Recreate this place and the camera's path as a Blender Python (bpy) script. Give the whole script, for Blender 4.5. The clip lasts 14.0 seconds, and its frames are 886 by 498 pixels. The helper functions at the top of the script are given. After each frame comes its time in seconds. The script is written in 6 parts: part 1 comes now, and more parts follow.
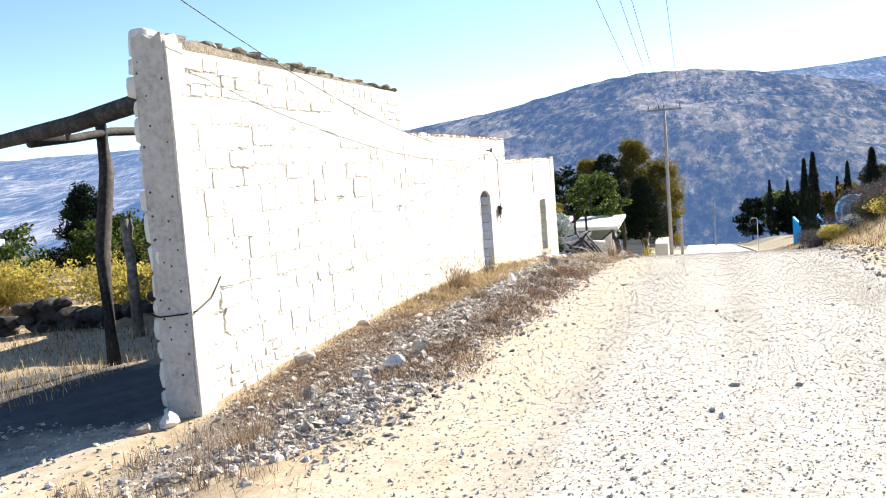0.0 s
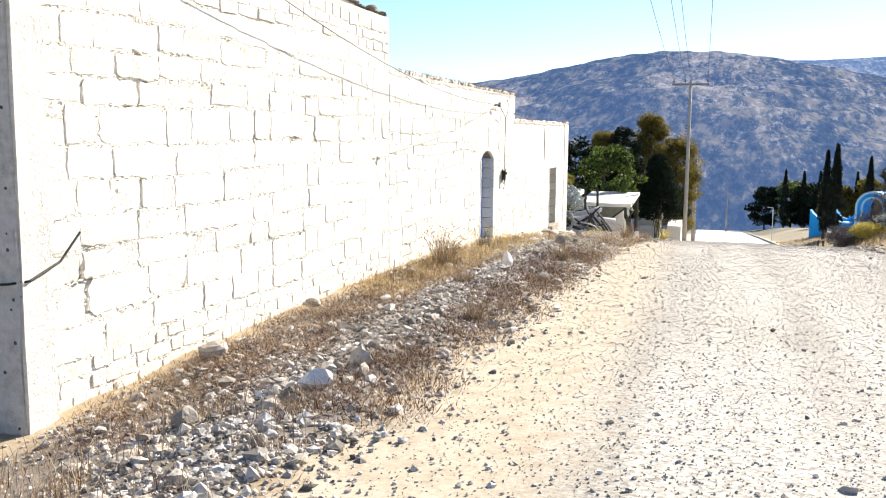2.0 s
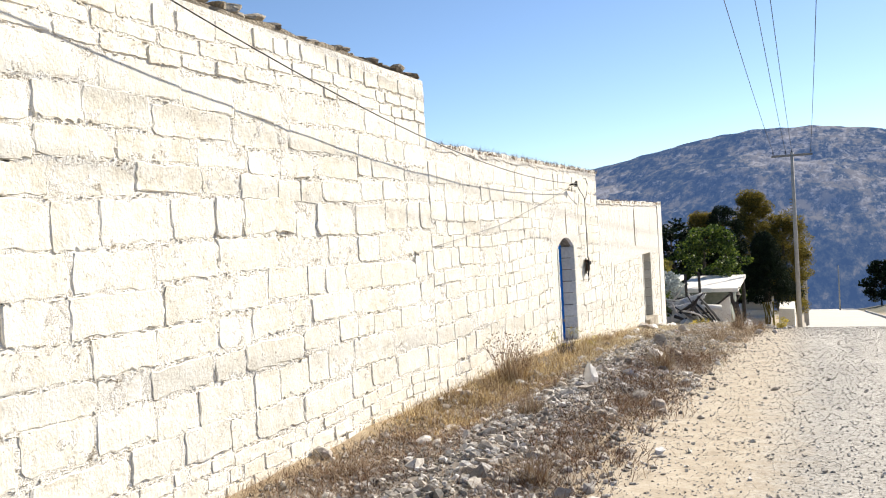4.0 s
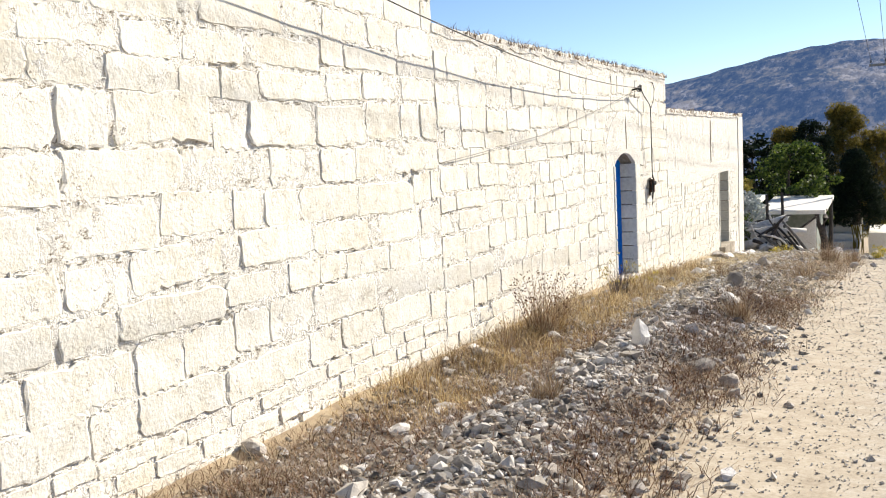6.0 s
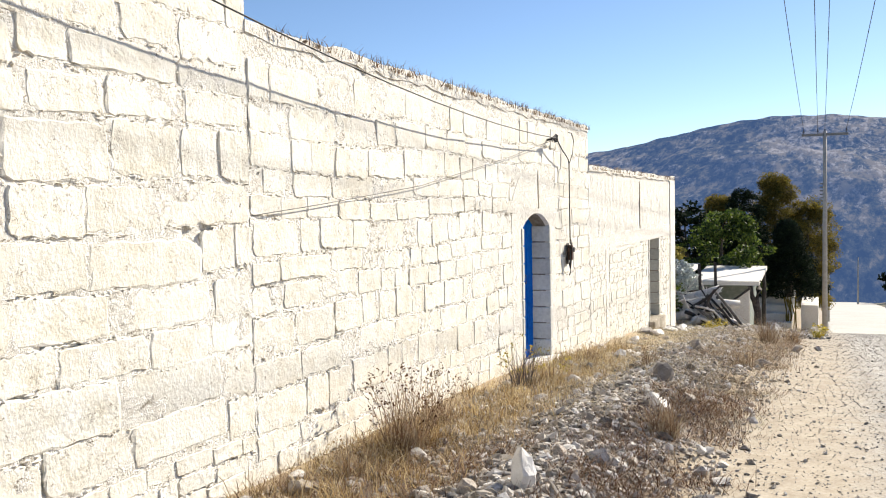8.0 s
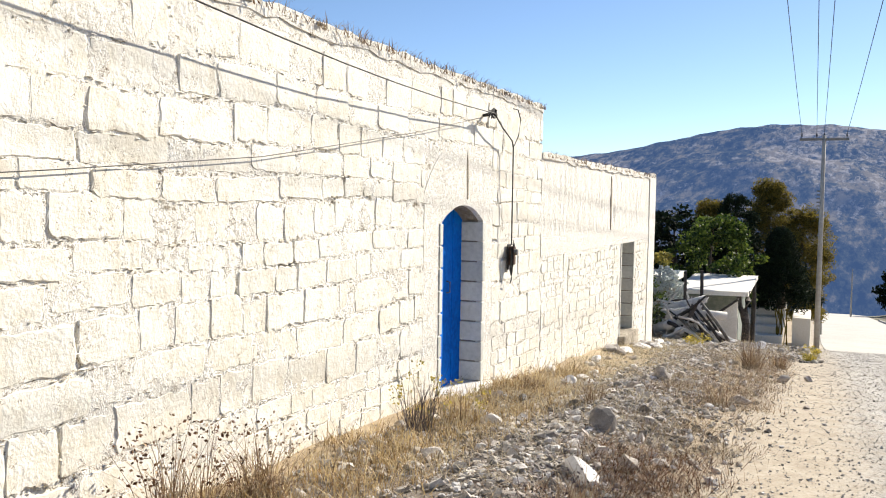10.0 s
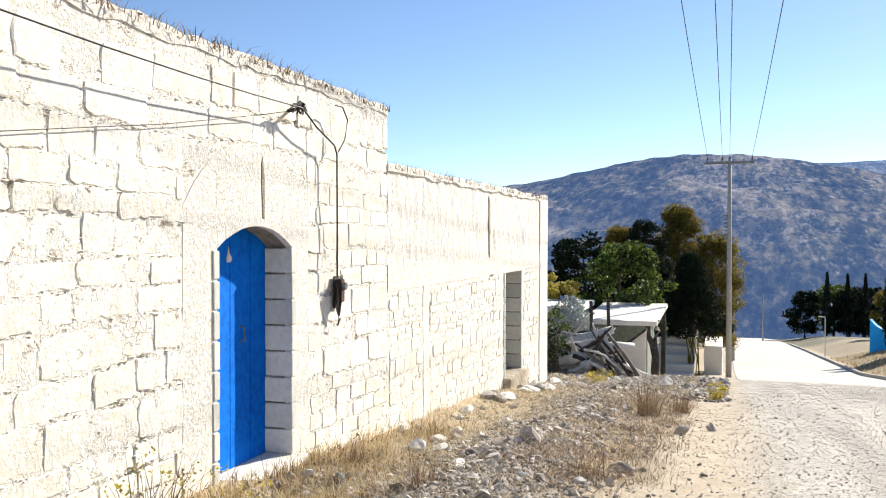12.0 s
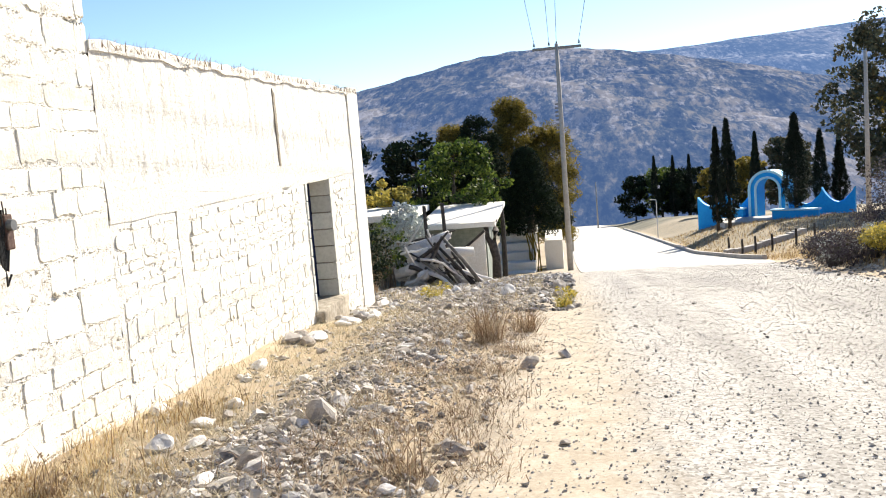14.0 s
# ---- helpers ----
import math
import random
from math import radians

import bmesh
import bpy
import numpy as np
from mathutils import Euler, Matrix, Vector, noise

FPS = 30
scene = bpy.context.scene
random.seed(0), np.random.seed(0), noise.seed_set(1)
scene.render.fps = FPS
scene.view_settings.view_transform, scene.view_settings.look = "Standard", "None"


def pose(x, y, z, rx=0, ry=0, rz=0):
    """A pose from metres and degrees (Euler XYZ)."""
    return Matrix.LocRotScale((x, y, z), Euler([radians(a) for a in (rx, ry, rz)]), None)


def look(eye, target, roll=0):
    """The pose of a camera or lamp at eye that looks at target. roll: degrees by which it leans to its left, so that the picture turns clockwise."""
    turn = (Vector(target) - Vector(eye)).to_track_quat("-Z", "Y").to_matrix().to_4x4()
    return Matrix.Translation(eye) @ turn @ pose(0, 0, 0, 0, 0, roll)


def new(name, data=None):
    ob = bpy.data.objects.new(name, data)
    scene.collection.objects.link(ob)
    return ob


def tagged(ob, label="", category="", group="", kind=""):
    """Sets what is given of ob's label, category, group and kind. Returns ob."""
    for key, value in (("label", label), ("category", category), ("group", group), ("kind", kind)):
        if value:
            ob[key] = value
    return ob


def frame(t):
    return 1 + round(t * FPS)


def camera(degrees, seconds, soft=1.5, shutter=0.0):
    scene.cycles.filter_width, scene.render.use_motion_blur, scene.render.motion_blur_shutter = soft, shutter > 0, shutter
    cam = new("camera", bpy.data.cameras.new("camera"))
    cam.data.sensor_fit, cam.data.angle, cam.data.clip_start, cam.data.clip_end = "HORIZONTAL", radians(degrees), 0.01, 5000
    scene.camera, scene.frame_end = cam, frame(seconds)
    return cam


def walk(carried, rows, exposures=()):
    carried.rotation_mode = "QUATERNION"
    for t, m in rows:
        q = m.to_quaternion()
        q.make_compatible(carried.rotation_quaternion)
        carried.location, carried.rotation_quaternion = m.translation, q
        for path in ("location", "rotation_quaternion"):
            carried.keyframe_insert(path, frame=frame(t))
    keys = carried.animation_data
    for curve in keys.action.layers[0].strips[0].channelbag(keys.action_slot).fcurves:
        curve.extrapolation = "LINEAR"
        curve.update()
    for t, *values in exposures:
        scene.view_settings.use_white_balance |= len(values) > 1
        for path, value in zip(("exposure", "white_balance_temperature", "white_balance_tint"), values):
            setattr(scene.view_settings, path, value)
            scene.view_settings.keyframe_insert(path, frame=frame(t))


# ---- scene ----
cam = camera(51.6, 14.0, soft=1.1)
PATH = [
    (0, (0.025, -0.67, 1.315), (-0.503, 1.251, 1.141), -4.3),
    (0.5, (0.012, -0.046, 1.342), (-0.482, 1.884, 1.158), -6.4),
    (1, (-0.168, 0.667, 1.269), (-0.571, 2.616, 1.065), 0.0),
    (1.5, (-0.232, 1.406, 1.21), (-0.821, 3.305, 0.994), 0.2),
    (2, (-0.443, 2.195, 1.119), (-0.981, 4.105, 0.864), 0.5),
    (2.5, (-0.413, 2.747, 1.142), (-1.048, 4.626, 0.891), -6.6),
    (3, (-0.664, 3.54, 1.079), (-1.29, 5.427, 0.861), 1.1),
    (3.5, (-0.711, 4.159, 1.046), (-1.391, 6.038, 0.967), -0.1),
    (3.7, (-0.742, 4.48, 1.022), (-1.455, 6.348, 0.978), -2.9),
    (5.8, (-1.113, 7.068, 0.912), (-2.001, 8.853, 0.761), -1.5),
    (6, (-1.142, 7.307, 0.926), (-2.027, 9.088, 0.709), -2.9),
    (6.5, (-1.301, 7.958, 0.868), (-2.008, 9.81, 0.61), -1.5),
    (7, (-1.196, 8.405, 0.847), (-1.909, 10.266, 0.684), -3.6),
    (7.5, (-1.397, 9.107, 0.839), (-2.172, 10.947, 0.725), -2.1),
    (8, (-1.451, 9.687, 0.835), (-2.213, 11.534, 0.743), -1.1),
    (8.5, (-1.504, 10.308, 0.724), (-2.233, 12.166, 0.595), 2.5),
    (8.7, (-1.553, 10.599, 0.685), (-2.202, 12.485, 0.535), 4.2),
    (10.8, (-1.424, 12.933, 0.782), (-2.221, 14.766, 0.709), -0.6),
    (11, (-1.41, 13.15, 0.769), (-2.145, 15.007, 0.653), -1.0),
    (11.5, (-1.254, 13.801, 0.689), (-1.996, 15.659, 0.667), -0.1),
    (12, (-1.316, 14.436, 0.661), (-1.91, 16.345, 0.633), 0.1),
    (12.5, (-1.266, 15.041, 0.622), (-1.724, 16.984, 0.502), 0.1),
    (13, (-1.32, 15.707, 0.603), (-1.788, 17.647, 0.466), -3.4),
    (13.5, (-1.4, 16.384, 0.564), (-1.75, 18.345, 0.381), -3.2),
    (14, (-1.421, 17.062, 0.506), (-1.686, 19.03, 0.269), -4.6),
]
walk(cam, [(t, look(eye, target, roll)) for t, eye, target, roll in PATH],
     exposures=[(0.0, 1.55), (1.0, 1.38), (1.5, 1.35), (2.0, 1.40), (2.5, 1.17), (3.0, 1.06), (6.0, 0.96), (7.5, 0.95), (11.0, 0.98), (12.5, 1.14), (14.0, 1.26)])

# ---- world and sun ----
SUN_TO = Vector((0.447 * 0.857, 0.894 * 0.857, 0.515))
sky = bpy.data.worlds.new("sky")
scene.world = sky
sky.use_nodes = True
wn = sky.node_tree
wn.nodes.clear()
w_out = wn.nodes.new("ShaderNodeOutputWorld")
w_bg = wn.nodes.new("ShaderNodeBackground")
w_sky = wn.nodes.new("ShaderNodeTexSky")
w_sky.sky_type = "NISHITA"
w_sky.sun_disc = False
w_sky.sun_elevation = math.asin(SUN_TO.z)
w_sky.sun_rotation = math.atan2(SUN_TO.x, SUN_TO.y)
w_sky.altitude = 1900
w_sky.dust_density = 0.6
w_sky.air_density = 0.9
w_sky.ozone_density = 3.0
w_bg.inputs["Strength"].default_value = 0.076
wn.links.new(w_sky.outputs[0], w_bg.inputs[0])
wn.links.new(w_bg.outputs[0], w_out.inputs[0])

sun_data = bpy.data.lights.new("sun", "SUN")
sun_data.energy = 5.0
sun_data.angle = radians(0.55)
sun_data.color = (1.0, 0.92, 0.79)
sun = new("sun", sun_data)
sun.matrix_world = look(SUN_TO * 60, (0, 0, 0))


# ---- materials ----
def nodes_of(name, rough=0.85, metal=0.0):
    m = bpy.data.materials.new(name)
    m.use_nodes = True
    t = m.node_tree
    b = t.nodes["Principled BSDF"]
    b.inputs["Roughness"].default_value = rough
    b.inputs["Metallic"].default_value = metal
    b.inputs["Specular IOR Level"].default_value = 0.25
    return m, t, b


def noise_node(t, scale, detail=6.0, rough=0.6, coord=None):
    n = t.nodes.new("ShaderNodeTexNoise")
    n.inputs["Scale"].default_value = scale
    n.inputs["Detail"].default_value = detail
    n.inputs["Roughness"].default_value = rough
    if coord is not None:
        t.links.new(coord, n.inputs["Vector"])
    return n.outputs["Fac"]


def ramp_node(t, fac, stops):
    r = t.nodes.new("ShaderNodeValToRGB")
    e = r.color_ramp.elements
    while len(e) < len(stops):
        e.new(0.5)
    for i, (p, c) in enumerate(stops):
        e[i].position = p
        e[i].color = (*c, 1)
    t.links.new(fac, r.inputs[0])
    return r.outputs[0]


def mix_node(t, fac, a, b, mode="MIX"):
    n = t.nodes.new("ShaderNodeMix")
    n.data_type = "RGBA"
    n.blend_type = mode
    for value, key in ((fac, 0), (a, 6), (b, 7)):
        if isinstance(value, (int, float)):
            n.inputs[key].default_value = value
        elif isinstance(value, tuple):
            n.inputs[key].default_value = (*value, 1)
        else:
            t.links.new(value, n.inputs[key])
    return n.outputs[2]


def math_node(t, op, a, b=0.0):
    n = t.nodes.new("ShaderNodeMath")
    n.operation = op
    for i, v in enumerate((a, b)):
        if isinstance(v, (int, float)):
            n.inputs[i].default_value = v
        else:
            t.links.new(v, n.inputs[i])
    return n.outputs[0]


def bump_node(t, b, height, strength=0.5, distance=0.01):
    n = t.nodes.new("ShaderNodeBump")
    n.inputs["Strength"].default_value = strength
    n.inputs["Distance"].default_value = distance
    t.links.new(height, n.inputs["Height"])
    t.links.new(n.outputs[0], b.inputs["Normal"])


def world_pos(t):
    return t.nodes.new("ShaderNodeNewGeometry").outputs["Position"]


def crack_lines(t, pos, scale, width, where):
    """Thin wandering lines, broken off where a second noise is low."""
    line = math_node(t, "ABSOLUTE", math_node(t, "SUBTRACT", noise_node(t, scale, 4, 0.65, pos), 0.5))
    r = t.nodes.new("ShaderNodeMapRange")
    r.inputs["From Min"].default_value, r.inputs["From Max"].default_value = width * 2, width
    t.links.new(line, r.inputs["Value"])
    g = t.nodes.new("ShaderNodeMapRange")
    g.inputs["From Min"].default_value, g.inputs["From Max"].default_value = where, where + 0.06
    t.links.new(noise_node(t, scale * 0.6, 4, 0.7, pos), g.inputs["Value"])
    return math_node(t, "MULTIPLY", r.outputs[0], g.outputs[0])


def surface(name, dark, mid, light, grain=14.0, stain=1.3, rough=0.9, bump=0.5, depth=0.01, random_from="", spread=0.35, metal=0.0, scratches=0.0):
    """A mottled surface: grain and stains between three colours, with relief and, if asked for, thin cracks and a shift from piece to piece."""
    m, t, b = nodes_of(name, rough, metal)
    pos = world_pos(t)
    fine = noise_node(t, grain, 8, 0.65, pos)
    broad = noise_node(t, stain, 5, 0.6, pos)
    col = ramp_node(t, math_node(t, "ADD", math_node(t, "MULTIPLY", fine, 0.6), math_node(t, "MULTIPLY", broad, 0.4)),
                    [(0.32, dark), (0.5, mid), (0.68, light)])
    if random_from:
        if random_from == "object":
            rnd = t.nodes.new("ShaderNodeObjectInfo").outputs["Random"]
        else:
            rnd = t.nodes.new("ShaderNodeNewGeometry").outputs["Random Per Island"]
        tone = ramp_node(t, rnd, [(0.0, (1 - spread,) * 3), (0.5, (1 - spread * 0.3, 1 - spread * 0.38, 1 - spread * 0.5)), (1.0, (1.0, 1.0, 1.0))])
        col = mix_node(t, 1.0, col, tone, "MULTIPLY")
    if scratches:
        col = mix_node(t, crack_lines(t, pos, 7.0, scratches, 0.50), col, (0.26, 0.21, 0.15))
    t.links.new(col, b.inputs["Base Color"])
    bump_node(t, b, math_node(t, "ADD", fine, math_node(t, "MULTIPLY", noise_node(t, grain * 4, 4, 0.6, pos), 0.4)), bump, depth)
    return m


def leafy(name, shades, rough=0.6, through_light=0.25):
    """Leaves or blades: each one its own shade, a little light passing through."""
    m, t, b = nodes_of(name, rough)
    rnd = t.nodes.new("ShaderNodeNewGeometry").outputs["Random Per Island"]
    n = len(shades)
    col = ramp_node(t, rnd, [(i / max(1, n - 1), c) for i, c in enumerate(shades)])
    col = mix_node(t, 0.5, col, mix_node(t, 1.0, col, ramp_node(t, noise_node(t, 0.9, 3, 0.5, world_pos(t)), [(0.3, (0.5, 0.5, 0.5)), (0.7, (1.3, 1.3, 1.2))]), "MULTIPLY"))
    t.links.new(col, b.inputs["Base Color"])
    tr = t.nodes.new("ShaderNodeBsdfTranslucent")
    t.links.new(col, tr.inputs["Color"])
    mx = t.nodes.new("ShaderNodeMixShader")
    mx.inputs[0].default_value = through_light
    t.links.new(b.outputs[0], mx.inputs[1])
    t.links.new(tr.outputs[0], mx.inputs[2])
    t.links.new(mx.outputs[0], t.nodes["Material Output"].inputs[0])
    return m


M_STONE = surface("whitewashed_stone", (0.66, 0.60, 0.48), (0.80, 0.765, 0.675), (0.87, 0.85, 0.80), 9, 1.1, 0.92, 0.6, 0.014, "object", 0.10, scratches=0.003)
M_RUBBLE = surface("whitewashed_rubble", (0.55, 0.49, 0.38), (0.76, 0.72, 0.64), (0.86, 0.84, 0.79), 11, 1.4, 0.92, 0.6, 0.012, "island", 0.22)
M_MORTAR = surface("lime_mortar", (0.14, 0.11, 0.08), (0.28, 0.24, 0.18), (0.42, 0.37, 0.30), 16, 1.7, 0.95, 1.0, 0.03)
M_CONCRETE = surface("rough_concrete", (0.24, 0.22, 0.20), (0.40, 0.37, 0.34), (0.52, 0.49, 0.45), 10, 2.2, 0.92, 0.8, 0.015)
M_PILLAR = surface("limewashed_concrete", (0.28, 0.26, 0.23), (0.50, 0.48, 0.445), (0.64, 0.62, 0.58), 16, 2.2, 0.92, 0.9, 0.015)


def pitted(mat, scale, size, depth_col):
    """Small dark air holes left in cast concrete, here and there."""
    t = mat.node_tree
    b = t.nodes["Principled BSDF"]
    v = t.nodes.new("ShaderNodeTexVoronoi")
    v.inputs["Scale"].default_value = scale
    t.links.new(world_pos(t), v.inputs["Vector"])
    hole = math_node(t, "LESS_THAN", v.outputs["Distance"], size)
    sep = t.nodes.new("ShaderNodeSeparateColor")
    t.links.new(v.outputs["Color"], sep.inputs[0])
    hole = math_node(t, "MULTIPLY", hole, math_node(t, "GREATER_THAN", sep.outputs[0], 0.62))
    old = b.inputs["Base Color"].links[0].from_socket
    t.links.new(mix_node(t, hole, old, depth_col), b.inputs["Base Color"])


pitted(M_PILLAR, 13.0, 0.17, (0.07, 0.065, 0.07))
M_BLOCK = surface("grey_block", (0.52, 0.52, 0.47), (0.68, 0.68, 0.62), (0.78, 0.78, 0.72), 22, 2.0, 0.92, 0.6, 0.008, "object", 0.2)
M_SLAB = surface("road_concrete", (0.38, 0.36, 0.325), (0.47, 0.45, 0.41), (0.56, 0.54, 0.50), 6, 0.35, 0.9, 0.3, 0.006)
M_ROCK = surface("limestone_rock", (0.26, 0.23, 0.20), (0.42, 0.385, 0.35), (0.62, 0.58, 0.54), 12, 2.0, 0.9, 0.8, 0.015, "object", 0.45)
M_WHITE_ROCK = surface("pale_rock", (0.55, 0.52, 0.47), (0.72, 0.69, 0.65), (0.82, 0.80, 0.77), 14, 2.5, 0.9, 0.6, 0.01)
M_GRAVEL = surface("loose_gravel", (0.24, 0.23, 0.225), (0.56, 0.545, 0.535), (0.82, 0.805, 0.79), 20, 1.5, 0.92, 0.8, 0.008, "island", 0.8)
M_PEBBLE = surface("road_pebble", (0.46, 0.43, 0.39), (0.60, 0.57, 0.53), (0.72, 0.69, 0.65), 18, 1.5, 0.92, 0.4, 0.004, "island", 0.5)
M_WOOD = surface("weathered_wood", (0.02, 0.018, 0.018), (0.05, 0.045, 0.042), (0.13, 0.115, 0.105), 18, 3.0, 0.85, 0.9, 0.01)
M_BRANCH = surface("bleached_branch", (0.60, 0.58, 0.55), (0.76, 0.74, 0.71), (0.86, 0.85, 0.82), 18, 3.0, 0.85, 0.7, 0.008, "object", 0.3)
M_BARK = surface("bark", (0.03, 0.025, 0.02), (0.08, 0.065, 0.05), (0.16, 0.13, 0.10), 12, 2.0, 0.92, 1.0, 0.02)
M_POLE = surface("grey_pole_concrete", (0.28, 0.26, 0.24), (0.38, 0.36, 0.33), (0.48, 0.46, 0.43), 8, 1.2, 0.8, 0.3, 0.006)
M_STEEL = surface("dull_steel", (0.10, 0.10, 0.10), (0.18, 0.18, 0.18), (0.28, 0.27, 0.26), 20, 3.0, 0.5, 0.2, 0.003, metal=0.7)
M_WIRE = surface("black_cable", (0.012, 0.012, 0.012), (0.02, 0.02, 0.02), (0.035, 0.033, 0.03), 30, 2.0, 0.6, 0.1, 0.002)
M_RUST = surface("rusty_box", (0.03, 0.018, 0.014), (0.08, 0.045, 0.035), (0.17, 0.11, 0.085), 30, 8.0, 0.8, 0.5, 0.004)
M_CERAMIC = surface("insulator_glaze", (0.05, 0.05, 0.06), (0.08, 0.08, 0.09), (0.12, 0.12, 0.13), 30, 2.0, 0.25, 0.1, 0.002)
M_BLUE = surface("blue_door_paint", (0.0, 0.085, 0.42), (0.001, 0.15, 0.64), (0.002, 0.21, 0.76), 22, 1.6, 0.7, 0.25, 0.003)
M_BLUE.node_tree.nodes["Principled BSDF"].inputs["Specular IOR Level"].default_value = 0.08
# blue door paint with the shade of the deep doorway put into its colour
M_BLUE_SHADED = surface("shaded_blue_paint", (0.001, 0.004, 0.025), (0.002, 0.008, 0.05), (0.004, 0.014, 0.08), 22, 1.6, 0.7, 0.25, 0.003)
M_ARCH_BLUE = surface("blue_wall_paint", (0.01, 0.31, 0.80), (0.018, 0.40, 0.90), (0.035, 0.46, 0.94), 6, 0.5, 0.7, 0.2, 0.004)
M_PALE_BLUE = surface("pale_blue_trim", (0.34, 0.66, 0.84), (0.46, 0.76, 0.90), (0.60, 0.84, 0.93), 8, 0.8, 0.7, 0.2, 0.004)
M_SHED = surface("grey_green_render", (0.14, 0.17, 0.15), (0.22, 0.25, 0.22), (0.32, 0.34, 0.30), 8, 0.8, 0.9, 0.5, 0.01)
M_CAP = surface("weathered_capstone", (0.16, 0.135, 0.10), (0.36, 0.32, 0.26), (0.60, 0.56, 0.48), 14, 2.4, 0.95, 0.9, 0.012, "object", 0.45)
M_OLDWOOD = surface("sunbleached_post", (0.05, 0.045, 0.04), (0.16, 0.145, 0.125), (0.40, 0.37, 0.33), 10, 4.0, 0.88, 1.0, 0.012)
M_OCHRE = surface("ochre_render", (0.45, 0.30, 0.14), (0.58, 0.42, 0.22), (0.66, 0.52, 0.32), 8, 0.8, 0.9, 0.4, 0.01)



def pointing_material(name, stretch, dirt, lo, hi, cracks=0.46):
    """Whitewashed pointing with brown grime caught in broken lines and spots."""
    m, t, b = nodes_of(name, 0.95)
    pos = world_pos(t)
    mp = t.nodes.new("ShaderNodeMapping")
    mp.inputs["Scale"].default_value = stretch
    t.links.new(pos, mp.inputs["Vector"])
    fine, spot = noise_node(t, 24, 7, 0.7, pos), noise_node(t, 6.5, 6, 0.7, mp.outputs[0])
    white = ramp_node(t, fine, [(0.35, (0.68, 0.635, 0.55)), (0.65, (0.84, 0.815, 0.76))])
    r = t.nodes.new("ShaderNodeMapRange")
    r.inputs["From Min"].default_value, r.inputs["From Max"].default_value = lo, hi
    t.links.new(spot, r.inputs["Value"])
    grime = math_node(t, "MAXIMUM", r.outputs[0], crack_lines(t, mp.outputs[0], 9.0, 0.010, cracks))
    t.links.new(mix_node(t, grime, white, dirt), b.inputs["Base Color"])
    bump_node(t, b, fine, 1.0, 0.02)
    return m


M_POINTING = pointing_material("whitewashed_pointing", (1, 0.8, 1.6), (0.24, 0.20, 0.14), 0.60, 0.70, 0.52)
M_PLASTER = pointing_material("lime_plaster", (1, 1, 0.7), (0.60, 0.55, 0.46), 0.62, 0.80, 0.60)
M_STREAKED = pointing_material("streaked_plaster", (1, 1.6, 0.35), (0.60, 0.56, 0.48), 0.60, 0.74, 0.56)
M_DRY = leafy("dry_grass", [(0.09, 0.052, 0.028), (0.32, 0.21, 0.10), (0.57, 0.43, 0.22), (0.76, 0.64, 0.42)], 0.8)
M_REDWEED = leafy("reddish_weeds", [(0.035, 0.018, 0.012), (0.10, 0.05, 0.03), (0.22, 0.12, 0.07), (0.44, 0.33, 0.22)], 0.85, 0.15)
M_STRAW = leafy("bleached_straw", [(0.34, 0.28, 0.18), (0.50, 0.43, 0.30), (0.62, 0.56, 0.42)], 0.85, 0.2)
M_CYPRESS = leafy("cypress_needles", [(0.006, 0.010, 0.006), (0.012, 0.020, 0.010), (0.02, 0.032, 0.016)], 0.7, 0.05)
M_STEM = leafy("brown_stems", [(0.14, 0.085, 0.055), (0.26, 0.17, 0.11), (0.38, 0.29, 0.19), (0.48, 0.40, 0.29)], 0.85, 0.15)
M_YELLOW = leafy("yellow_flowering", [(0.18, 0.17, 0.05), (0.44, 0.36, 0.08), (0.64, 0.50, 0.10), (0.26, 0.25, 0.08)], 0.7, 0.45)
M_GREEN = leafy("mid_green_leaves", [(0.010, 0.024, 0.006), (0.04, 0.075, 0.014), (0.16, 0.21, 0.035), (0.018, 0.036, 0.010)], 0.6, 0.35)
M_DARK = leafy("dark_needles", [(0.005, 0.010, 0.005), (0.012, 0.022, 0.009), (0.024, 0.040, 0.016)], 0.9, 0.10)
M_OLIVE = leafy("olive_brown_foliage", [(0.05, 0.05, 0.014), (0.16, 0.13, 0.026), (0.28, 0.21, 0.04), (0.08, 0.08, 0.02)], 0.7, 0.45)
M_EUC = leafy("grey_green_leaves", [(0.035, 0.045, 0.03), (0.07, 0.085, 0.055), (0.12, 0.115, 0.07), (0.085, 0.07, 0.04)], 0.8, 0.2)
M_GREYBUSH = leafy("grey_purple_brush", [(0.05, 0.04, 0.05), (0.11, 0.09, 0.105), (0.17, 0.145, 0.15), (0.08, 0.08, 0.05)], 0.85, 0.12)
M_AGAVE = leafy("pale_grey_leaves", [(0.32, 0.36, 0.35), (0.46, 0.50, 0.49), (0.58, 0.60, 0.59)], 0.6, 0.1)


